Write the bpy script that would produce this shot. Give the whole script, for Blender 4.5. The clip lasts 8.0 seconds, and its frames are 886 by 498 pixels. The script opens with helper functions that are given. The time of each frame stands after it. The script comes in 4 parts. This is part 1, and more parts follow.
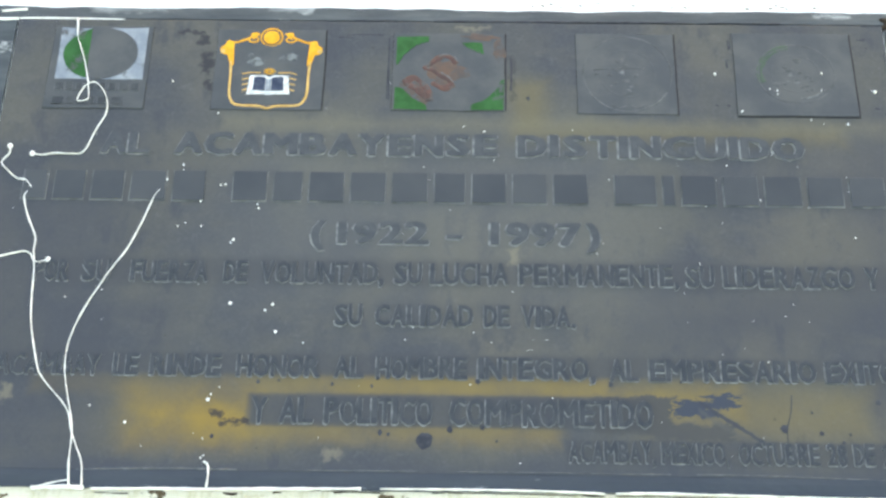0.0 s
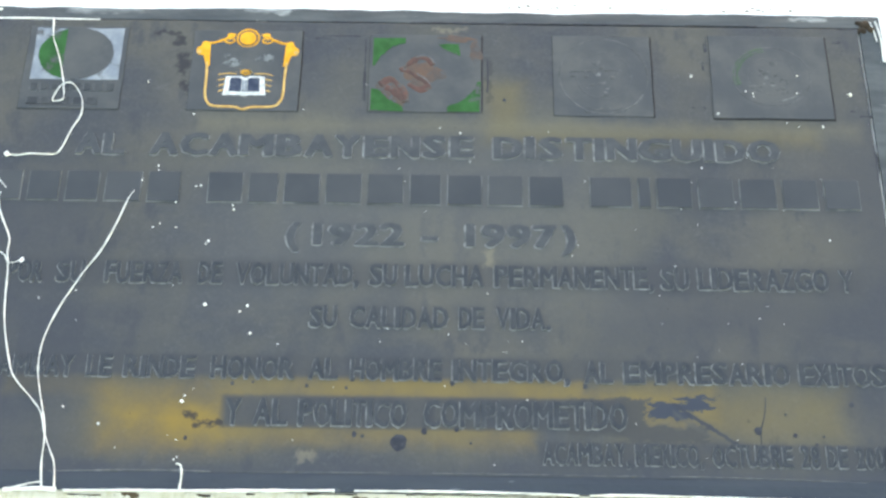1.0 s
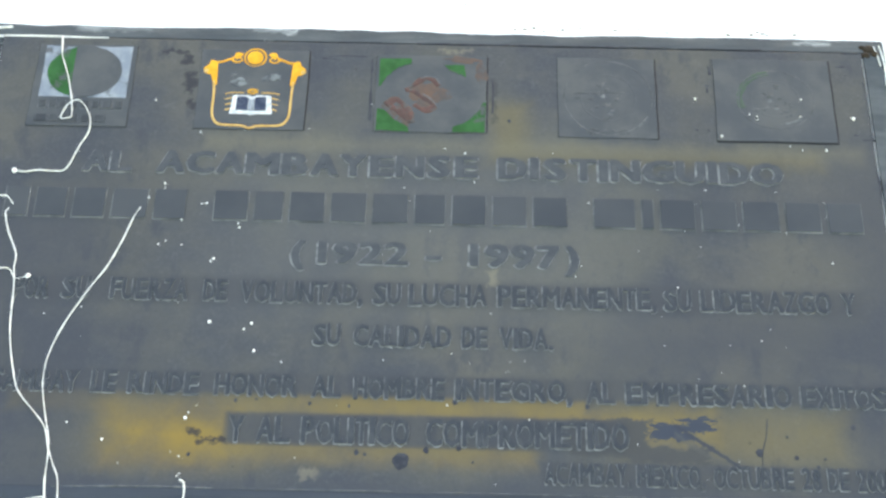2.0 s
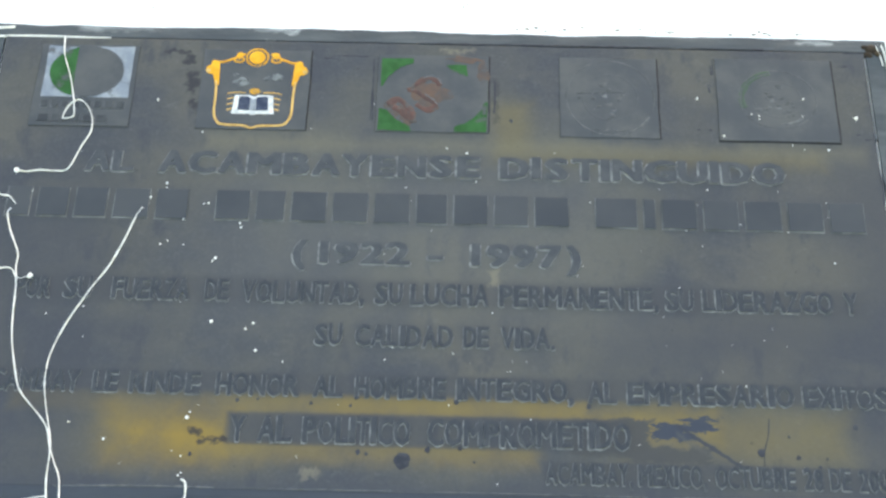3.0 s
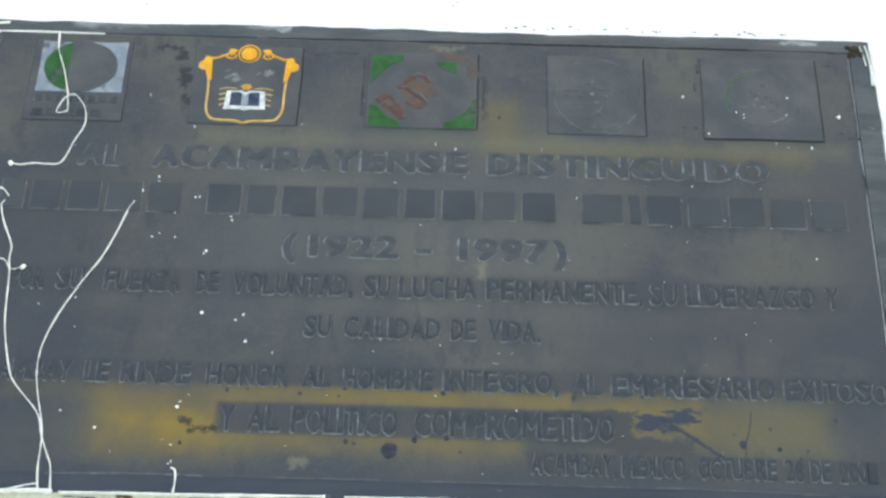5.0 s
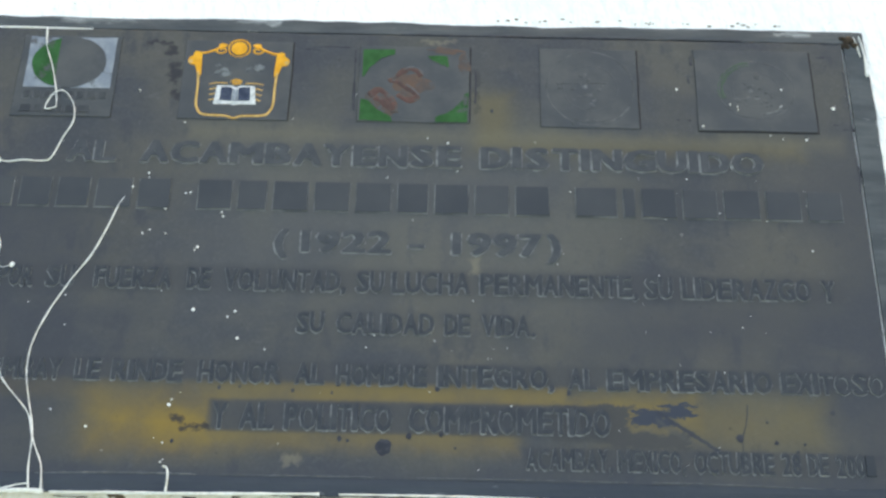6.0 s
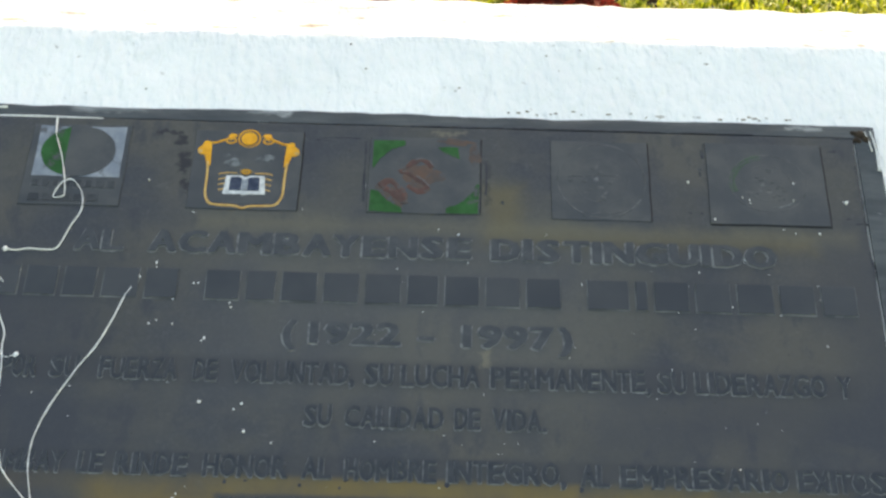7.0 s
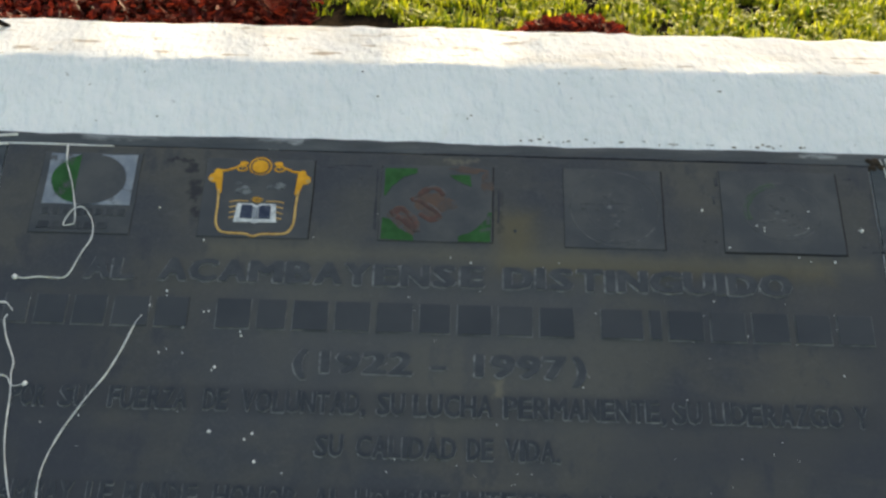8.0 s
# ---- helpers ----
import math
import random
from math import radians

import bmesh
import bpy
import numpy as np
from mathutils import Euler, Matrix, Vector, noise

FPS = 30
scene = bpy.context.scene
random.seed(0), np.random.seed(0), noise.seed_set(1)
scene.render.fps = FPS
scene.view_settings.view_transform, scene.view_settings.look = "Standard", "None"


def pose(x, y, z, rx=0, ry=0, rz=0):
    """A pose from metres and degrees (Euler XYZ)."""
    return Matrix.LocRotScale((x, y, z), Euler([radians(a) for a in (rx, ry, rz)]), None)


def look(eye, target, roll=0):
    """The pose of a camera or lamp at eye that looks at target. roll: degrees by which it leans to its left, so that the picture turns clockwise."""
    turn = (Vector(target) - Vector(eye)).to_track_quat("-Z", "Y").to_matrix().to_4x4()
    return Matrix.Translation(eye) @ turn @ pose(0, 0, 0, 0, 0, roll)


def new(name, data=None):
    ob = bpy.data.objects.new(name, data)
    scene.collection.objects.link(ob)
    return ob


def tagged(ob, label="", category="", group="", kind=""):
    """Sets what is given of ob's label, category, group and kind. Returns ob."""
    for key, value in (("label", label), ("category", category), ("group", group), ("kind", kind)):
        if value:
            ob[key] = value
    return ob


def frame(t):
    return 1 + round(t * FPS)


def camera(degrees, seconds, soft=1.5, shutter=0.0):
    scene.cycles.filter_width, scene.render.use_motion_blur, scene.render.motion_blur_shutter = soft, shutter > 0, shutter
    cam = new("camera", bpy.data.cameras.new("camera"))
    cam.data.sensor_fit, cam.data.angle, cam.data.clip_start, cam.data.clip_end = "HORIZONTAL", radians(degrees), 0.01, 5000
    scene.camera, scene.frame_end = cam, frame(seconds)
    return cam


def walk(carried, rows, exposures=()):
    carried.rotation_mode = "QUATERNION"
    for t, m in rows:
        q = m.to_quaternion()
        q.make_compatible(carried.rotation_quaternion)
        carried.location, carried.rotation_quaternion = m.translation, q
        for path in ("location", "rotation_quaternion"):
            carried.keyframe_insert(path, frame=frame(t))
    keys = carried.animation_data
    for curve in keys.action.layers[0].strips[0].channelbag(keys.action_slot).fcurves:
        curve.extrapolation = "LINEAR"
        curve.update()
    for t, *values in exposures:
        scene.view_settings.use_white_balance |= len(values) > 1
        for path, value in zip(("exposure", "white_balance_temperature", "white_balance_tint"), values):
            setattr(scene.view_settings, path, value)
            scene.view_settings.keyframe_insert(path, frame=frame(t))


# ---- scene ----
from mathutils.geometry import delaunay_2d_cdt

# ---------------------------------------------------------------- camera
SLOPE, HEIGHT = 26.0, 0.45          # lean of the plaque from level, height of its middle
PLAQUE = pose(0, 0, HEIGHT, SLOPE, 0, 0)   # x across, y up the slope, z out of the plate's face
TOP = 0.006                           # height of the plate's face over the render
RENDER = PLAQUE @ pose(0, 0, -TOP)    # the same on the render behind the plate
cam = camera(36.0, 8.0, soft=2.65)
ROWS = [
    (0.0, 0.0213, -1.5452, -0.8515, 26.95, -0.92, 0.39),
    (0.5, 0.0200, -1.5450, -0.8481, 26.77, -0.94, -0.01),
    (1.0, 0.0354, -1.5449, -0.8499, 26.99, -0.77, -0.17),
    (1.5, 0.0370, -1.5520, -0.8540, 27.77, -1.25, -0.22),
    (3.0, 0.0429, -1.5504, -0.8557, 27.89, -1.44, 0.02),
    (3.5, 0.0430, -1.5540, -0.8595, 27.92, -1.81, -0.08),
    (4.0, 0.0505, -1.5645, -0.8687, 27.92, -1.47, 0.22),
    (4.5, 0.0561, -1.5701, -0.8754, 27.95, -1.36, 0.32),
    (5.0, 0.0510, -1.5642, -0.8822, 28.20, -1.60, -0.36),
    (6.5, 0.0458, -1.5394, -0.8591, 27.87, -0.90, -0.65),
    (6.6, 0.0301, -1.5466, -0.8434, 27.29, -1.09, -1.22),
    (6.8, 0.0361, -1.5483, -0.8435, 28.99, -1.58, -1.08),
    (6.9, 0.0399, -1.5417, -0.8539, 30.79, -1.72, -0.84),
    (7.0, 0.0351, -1.5322, -0.8694, 31.98, -1.42, -0.70),
    (7.5, 0.0321, -1.5329, -0.8658, 33.16, -1.68, -0.82),
    (8.0, 0.0295, -1.5208, -0.8618, 33.15, -1.62, -0.43),
]
EXPOSURES = [(0.0, 2.99, 9700, 9), (1.5, 2.98, 9700, 9), (3.0, 2.83, 9700, 9), (4.0, 2.63, 9700, 9), (4.5, 2.58, 9700, 9), (5.2, 2.53, 9700, 9), (6.5, 2.31, 9700, 9), (6.8, 2.28, 9600, 9), (7.0, 2.02, 9500, 9), (7.5, 1.56, 9300, 8), (8.0, 1.37, 9300, 8)]
walk(cam, [(t, PLAQUE @ pose(0, 0, 0, -90) @ pose(x, y, z, 90 + p, r, w)) for t, x, y, z, p, r, w in ROWS], EXPOSURES)

# ---------------------------------------------------------------- light
SUN_UP, SUN_SIDE = 19.0, 14.0       # low sun from behind the monument, a little from its right side
world = bpy.data.worlds.new("world")
scene.world = world
world.use_nodes = True
sky = world.node_tree.nodes.new("ShaderNodeTexSky")
sky.sky_type, sky.sun_disc = "NISHITA", False
sky.sun_elevation, sky.sun_rotation = radians(SUN_UP), radians(SUN_SIDE)
sky.dust_density, sky.air_density = 2.0, 1.0
background = world.node_tree.nodes["Background"]
background.inputs["Strength"].default_value = 0.15
world.node_tree.links.new(sky.outputs["Color"], background.inputs["Color"])
sun = new("sun", bpy.data.lights.new("sun", "SUN"))
sun.data.energy, sun.data.angle, sun.data.color = 5.0, radians(0.6), (1.0, 0.93, 0.82)
toward = Vector((math.sin(radians(SUN_SIDE)) * math.cos(radians(SUN_UP)), math.cos(radians(SUN_SIDE)) * math.cos(radians(SUN_UP)), math.sin(radians(SUN_UP))))
sun.matrix_world = look(toward * 20, (0, 0, 0))


# ---------------------------------------------------------------- materials
class Mat:
    """A node material with short ways to write its arithmetic."""

    def __init__(self, name):
        self.material = bpy.data.materials.new(name)
        self.material.use_nodes = True
        self.tree = self.material.node_tree
        self.shader = self.tree.nodes["Principled BSDF"]
        self.coords = self.tree.nodes.new("ShaderNodeTexCoord").outputs["Object"]
        self.shader.inputs["Specular IOR Level"].default_value = 0.19      # weathered, chalky paint

    def put(self, socket, value):
        if isinstance(value, bpy.types.NodeSocket):
            self.tree.links.new(value, socket)
        elif isinstance(value, tuple) and len(value) == 3 and socket.type == "RGBA":
            socket.default_value = (*value, 1)
        else:
            socket.default_value = value

    def math(self, op, *values, clamp=False):
        node = self.tree.nodes.new("ShaderNodeMath")
        node.operation, node.use_clamp = op, clamp
        for socket, value in zip(node.inputs, values):
            self.put(socket, value)
        return node.outputs[0]

    def noise(self, scale, detail=4.0, rough=0.55, stretch=None, at=None):
        node = self.tree.nodes.new("ShaderNodeTexNoise")
        self.put(node.inputs["Scale"], scale), self.put(node.inputs["Detail"], detail), self.put(node.inputs["Roughness"], rough)
        place = at or self.coords
        if stretch:
            mapping = self.tree.nodes.new("ShaderNodeMapping")
            mapping.inputs["Scale"].default_value = stretch
            self.put(mapping.inputs["Vector"], place)
            place = mapping.outputs[0]
        self.put(node.inputs["Vector"], place)
        return node.outputs["Fac"]

    def step(self, value, low, high, to_low=0.0, to_high=1.0):
        node = self.tree.nodes.new("ShaderNodeMapRange")
        node.interpolation_type = "SMOOTHSTEP"
        for socket, v in zip(node.inputs, (value, low, high, to_low, to_high)):
            self.put(socket, v)
        return node.outputs[0]

    def mix(self, fac, a, b):
        node = self.tree.nodes.new("ShaderNodeMix")
        node.data_type = "RGBA"
        self.put(node.inputs[0], fac), self.put(node.inputs[6], a), self.put(node.inputs[7], b)
        return node.outputs[2]

    def bump(self, height, strength, distance):
        node = self.tree.nodes.new("ShaderNodeBump")
        node.inputs["Strength"].default_value, node.inputs["Distance"].default_value = strength, distance
        self.put(node.inputs["Height"], height)
        self.put(self.shader.inputs["Normal"], node.outputs[0])

    def set(self, colour=None, rough=None, metal=None):
        for key, value in (("Base Color", colour), ("Roughness", rough), ("Metallic", metal)):
            if value is not None:
                self.put(self.shader.inputs[key], value)
        return self.material

    def split(self, amount=0.0, scale=40.0):
        """u and v on the face, shaken by noise so that edges come out ragged."""
        node = self.tree.nodes.new("ShaderNodeSeparateXYZ")
        self.put(node.inputs[0], self.coords)
        u, v = node.outputs[0], node.outputs[1]
        if amount:
            a = self.math("MULTIPLY_ADD", self.noise(scale, 5.0, 0.65), amount * 4, -amount * 2)
            b = self.math("MULTIPLY_ADD", self.noise(scale * 1.3, 5.0, 0.65), amount * 4, -amount * 2)
            u, v = self.math("ADD", u, a), self.math("ADD", v, b)
        return u, v

    def patch(self, uv, u0, u1, v0, v1, soft):
        """1 inside a rectangle of the face, 0 outside, with a soft border."""
        a = self.math("SUBTRACT", self.math("ABSOLUTE", self.math("SUBTRACT", uv[0], (u0 + u1) / 2)), (u1 - u0) / 2)
        b = self.math("SUBTRACT", self.math("ABSOLUTE", self.math("SUBTRACT", uv[1], (v0 + v1) / 2)), (v1 - v0) / 2)
        return self.step(self.math("MAXIMUM", a, b), -soft, soft, 1.0, 0.0)

    def join(self, *masks):
        out = masks[0]
        for m in masks[1:]:
            out = self.math("MAXIMUM", out, m)
        return out

    def less(self, mask, *holes):
        for h in holes:
            mask = self.math("MULTIPLY", mask, self.math("SUBTRACT", 1.0, h))
        return mask


GREY, GREY_2, BLUE_GREY = (0.069, 0.070, 0.068), (0.090, 0.087, 0.078), (0.046, 0.052, 0.064)


def plate_material():
    """Weathered dark grey paint on a cast plate, rubbed through to ochre along the foot."""
    m = Mat("weathered_grey_paint")
    near, loose = m.split(0.0012, 90.0), m.split(0.006, 30.0)
    cloud, grain, streak = m.noise(6.0, 5.0), m.noise(220.0, 3.0), m.noise(7.0, 6.0, 0.65, (1.0, 2.6, 1.0))
    base = m.mix(m.step(cloud, 0.40, 0.60), BLUE_GREY, GREY)
    base = m.mix(m.step(streak, 0.45, 0.75, 0.0, 0.6), base, GREY_2)
    mottle = m.noise(24.0, 6.0, 0.7)
    base = m.mix(m.step(mottle, 0.50, 0.68, 0.0, 0.62), base, (0.046, 0.050, 0.060))
    base = m.mix(m.step(m.noise(3.2, 4.0, 0.6), 0.50, 0.68, 0.0, 0.45), base, (0.098, 0.091, 0.080))
    base = m.mix(m.step(grain, 0.35, 0.75, 0.0, 0.16), base, (0.11, 0.112, 0.115))
    base = m.mix(m.step(m.noise(55.0, 6.0, 0.75), 0.56, 0.70, 0.0, 0.22), base, (0.115, 0.118, 0.118))
    base = m.mix(m.step(m.noise(17.0, 6.0, 0.7, (1.6, 0.8, 1.0)), 0.52, 0.68, 0.0, 0.74), base, (0.042, 0.047, 0.060))
    # bluer, darker in broad cloudy areas; both sides also carry painted light falloff
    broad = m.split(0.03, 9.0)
    blue_dark = m.join(m.patch(broad, 0.22, 0.66, -0.20, -0.11, 0.06), m.patch(broad, -0.62, -0.34, -0.19, -0.14, 0.05),
                  m.math("MULTIPLY", m.patch(broad, 0.53, 0.70, -0.36, 0.12, 0.07), 0.9), m.math("MULTIPLY", m.patch(broad, -0.70, -0.40, -0.36, 0.06, 0.07), 0.8))
    base = m.mix(m.math("MULTIPLY", blue_dark, 0.66), base, (0.044, 0.049, 0.062))
    # light falloff painted in: middle of the plate mixed paler than its sides
    paled = m.patch(broad, -0.26, 0.24, -0.12, 0.11, 0.12)
    base = m.mix(m.math("MULTIPLY", paled, 0.34), base, (0.122, 0.122, 0.118))
    # ochre undercoat showing through
    gold = m.patch(loose, -0.360, -0.238, -0.312, -0.278, 0.045)
    strips = m.join(m.math("MULTIPLY", m.patch(near, -0.50, 0.204, -0.266, -0.2405, 0.009), m.step(loose[0], -0.34, -0.06, 0.25, 1.0)),
                    m.math("MULTIPLY", m.patch(loose, -0.30, 0.142, -0.326, -0.285, 0.016), 0.72),
                    m.patch(loose, 0.19, 0.355, -0.285, -0.252, 0.022))
    faint = m.join(m.patch(loose, -0.39, -0.20, -0.315, -0.268, 0.045), m.patch(loose, 0.24, 0.515, -0.314, -0.250, 0.030))
    # paint left standing in torn tongues beside the last words
    sheet = m.tree.nodes.new("ShaderNodeSeparateXYZ")
    m.put(sheet.inputs[0], m.coords)
    torn = (m.math("ADD", sheet.outputs[0], m.math("MULTIPLY_ADD", m.noise(60.0, 5.0, 0.7, (0.7, 2.6, 1.0)), 0.080, -0.057)),
            m.math("ADD", sheet.outputs[1], m.math("MULTIPLY_ADD", m.noise(48.0, 5.0, 0.7, (1.0, 1.2, 1.0)), 0.032, -0.011)))
    tongue = m.join(m.patch(torn, 0.268, 0.314, -0.281, -0.263, 0.0015), m.patch(torn, 0.302, 0.338, -0.270, -0.2545, 0.0015))
    ground = m.join(m.patch(torn, 0.165, 0.262, -0.306, -0.2575, 0.003), m.patch(torn, 0.235, 0.332, -0.312, -0.2915, 0.003))
    flame = m.join(tongue, m.math("MULTIPLY", ground, 0.9))
    kept = [m.patch(near, -0.231, 0.235, -0.3035, -0.2655, 0.0045), flame,
            m.patch(near, 0.145, 0.62, -0.36, -0.3185, 0.004), m.patch(near, -0.62, 0.62, -0.2375, -0.21, 0.003)]
    u, v = near
    along = m.math("SUBTRACT", m.math("ADD", v, 0.274), m.math("MULTIPLY", m.math("SUBTRACT", u, 0.316), -0.67))
    ragged = m.math("ADD", along, m.math("MULTIPLY_ADD", m.noise(90.0, 5.0, 0.7), 0.010, -0.005))
    tear = m.patch(near, 0.308, 0.388, -0.33, -0.25, 0.003)
    scratch = m.math("MULTIPLY", m.step(m.math("ABSOLUTE", ragged), 0.001, 0.0048, 1.0, 0.0), tear)
    beside = m.math("MULTIPLY", m.step(m.math("ABSOLUTE", m.math("ADD", ragged, 0.011)), 0.001, 0.005, 1.0, 0.0), tear)
    strips, faint, gold = m.less(strips, *kept, scratch), m.less(faint, *kept, scratch), m.less(gold, *kept)
    worn = m.step(m.noise(14.0, 6.0, 0.7), 0.25, 0.6, 0.55, 1.0)
    base = m.mix(m.math("MULTIPLY", faint, m.math("MULTIPLY", worn, 0.48)), base, (0.150, 0.115, 0.050))
    base = m.mix(m.math("MULTIPLY", strips, m.math("MULTIPLY", worn, 0.74)), base, (0.188, 0.132, 0.046))
    base = m.mix(m.math("MULTIPLY", gold, m.math("MULTIPLY", worn, 0.95)), base, (0.235, 0.150, 0.034))
    # thin ochre bloom under the emblems
    bloom = m.join(m.patch(loose, 0.085, 0.52, 0.098, 0.118, 0.022), m.math("MULTIPLY", m.patch(loose, 0.085, 0.135, 0.10, 0.19, 0.02), 1.0))
    base = m.mix(m.math("MULTIPLY", bloom, 0.42), base, (0.150, 0.118, 0.050))
    base = m.mix(m.math("MULTIPLY", m.patch(loose, -0.30, 0.58, 0.110, 0.131, 0.016), 0.34), base, (0.150, 0.136, 0.096))
    # dark worn ground behind the lines of writing
    base = m.mix(m.math("MULTIPLY", ground, 0.8), base, (0.050, 0.051, 0.054))
    base = m.mix(m.math("MULTIPLY", tongue, 0.85), base, (0.030, 0.040, 0.062))
    base = m.mix(m.math("MULTIPLY", beside, 0.5), base, (0.070, 0.070, 0.070))
    base = m.mix(m.math("MULTIPLY", scratch, 0.8), base, (0.032, 0.038, 0.052))
    lines = m.join(m.patch(near, -0.235, 0.245, -0.305, -0.264, 0.003), m.patch(near, -0.60, 0.60, -0.2395, -0.212, 0.004),
                   m.patch(near, 0.147, 0.58, -0.349, -0.3185, 0.003), m.patch(loose, -0.50, 0.56, -0.120, -0.082, 0.008))
    base = m.mix(m.math("MULTIPLY", lines, 0.45), base, (0.046, 0.049, 0.058))
    # dark scuffs beside the second emblem and a few pale ochre patches
    rough = m.split(0.010, 55.0)
    scuff = m.join(m.patch(rough, -0.372, -0.335, 0.264, 0.271, 0.003), m.patch(rough, -0.343, -0.330, 0.244, 0.262, 0.003), m.patch(rough, -0.336, -0.323, 0.198, 0.236, 0.004), m.patch(rough, -0.330, -0.322, 0.168, 0.190, 0.003),
                   m.math("MULTIPLY", m.patch(rough, 0.083, 0.090, 0.160, 0.230, 0.003), 0.45), m.patch(rough, -0.276, -0.263, -0.297, -0.286, 0.003), m.patch(rough, -0.262, -0.232, -0.304, -0.2965, 0.003))
    base = m.mix(m.math("MULTIPLY", scuff, 0.85), base, (0.022, 0.024, 0.032))
    pale = m.join(m.patch(rough, -0.536, -0.520, -0.276, -0.254, 0.004), m.patch(rough, 0.081, 0.095, -0.086, -0.064, 0.004), m.patch(rough, -0.138, -0.118, -0.347, -0.333, 0.004), m.patch(rough, 0.012, 0.056, 0.274, 0.279, 0.003))
    base = m.mix(m.math("MULTIPLY", pale, 0.45), base, (0.21, 0.185, 0.135))
    foot = m.patch(loose, -0.62, 0.62, -0.40, -0.350, 0.014)
    base = m.mix(m.math("MULTIPLY", foot, 0.65), base, (0.042, 0.049, 0.066))
    # small chips
    chips = m.step(m.noise(130.0, 2.0, 0.5), 0.74, 0.78)
    base = m.mix(m.math("MULTIPLY", chips, 0.5), base, (0.03, 0.03, 0.034))
    m.bump(m.math("ADD", m.math("MULTIPLY", grain, 0.25), m.noise(35.0, 5.0, 0.6)), 0.35, 0.0012)
    return m.set(base, m.step(cloud, 0.3, 0.7, 0.62, 0.46))


def letter_material(name, low, high, rough=0.5, start=0.35, end=0.7, scale=3.0):
    """Letter paint in two tones, worn differently from letter to letter."""
    m = Mat(name)
    shift = m.tree.nodes.new("ShaderNodeVectorMath")
    m.put(shift.inputs[0], m.coords)
    m.put(shift.inputs[1], m.math("MULTIPLY", m.tree.nodes.new("ShaderNodeObjectInfo").outputs["Random"], 40.0))
    base = m.mix(m.step(m.noise(scale, 5.0, 0.7, at=shift.outputs[0]), start, end), low, high)
    return m.set(base, rough)


def speckled(name, low, high, scale=60.0, rough=0.55, bump=0.25, distance=0.001, wear=None, wear_from=0.55, wear_scale=30.0, shine=0.19):
    """Paint in two tones, with an optional worn-through colour in blotches."""
    m = Mat(name)
    base = m.mix(m.step(m.noise(scale, 5.0, 0.6), 0.35, 0.68), low, high)
    if wear:
        base = m.mix(m.step(m.noise(wear_scale, 6.0, 0.7), wear_from, wear_from + 0.10), base, wear)
    m.bump(m.noise(scale * 3, 4.0), bump, distance)
    m.put(m.shader.inputs["Specular IOR Level"], shine)
    return m.set(base, rough)


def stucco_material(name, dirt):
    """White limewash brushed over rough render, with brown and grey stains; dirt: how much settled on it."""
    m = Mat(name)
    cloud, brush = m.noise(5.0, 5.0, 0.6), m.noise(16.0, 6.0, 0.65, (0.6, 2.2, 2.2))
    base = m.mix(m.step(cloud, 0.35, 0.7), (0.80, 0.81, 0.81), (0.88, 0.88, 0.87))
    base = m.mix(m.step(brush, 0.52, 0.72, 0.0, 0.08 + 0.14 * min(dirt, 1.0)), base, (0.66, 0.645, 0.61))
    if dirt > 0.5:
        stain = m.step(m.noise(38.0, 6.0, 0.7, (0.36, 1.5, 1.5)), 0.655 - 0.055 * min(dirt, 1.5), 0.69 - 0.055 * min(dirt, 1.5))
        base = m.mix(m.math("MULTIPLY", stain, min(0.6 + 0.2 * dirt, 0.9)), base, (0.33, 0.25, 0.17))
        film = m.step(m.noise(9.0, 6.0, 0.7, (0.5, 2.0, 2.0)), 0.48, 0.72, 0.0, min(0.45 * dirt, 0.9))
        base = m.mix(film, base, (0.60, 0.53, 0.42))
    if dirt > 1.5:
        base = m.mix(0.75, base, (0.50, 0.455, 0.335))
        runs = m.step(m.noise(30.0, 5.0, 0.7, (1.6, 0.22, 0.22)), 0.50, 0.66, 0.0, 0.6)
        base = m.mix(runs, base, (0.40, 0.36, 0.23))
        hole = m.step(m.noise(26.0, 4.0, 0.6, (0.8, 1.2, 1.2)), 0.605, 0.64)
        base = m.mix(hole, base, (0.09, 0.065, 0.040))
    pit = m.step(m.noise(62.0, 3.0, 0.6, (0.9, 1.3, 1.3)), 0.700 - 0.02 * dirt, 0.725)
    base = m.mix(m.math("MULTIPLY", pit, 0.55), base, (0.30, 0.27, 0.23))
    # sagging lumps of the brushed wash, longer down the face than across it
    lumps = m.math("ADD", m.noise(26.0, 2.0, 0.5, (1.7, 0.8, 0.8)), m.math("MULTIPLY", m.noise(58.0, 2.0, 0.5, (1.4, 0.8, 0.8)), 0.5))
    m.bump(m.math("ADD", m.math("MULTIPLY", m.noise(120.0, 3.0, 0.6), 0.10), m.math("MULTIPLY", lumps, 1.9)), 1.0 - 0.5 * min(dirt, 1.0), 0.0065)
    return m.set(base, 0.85)


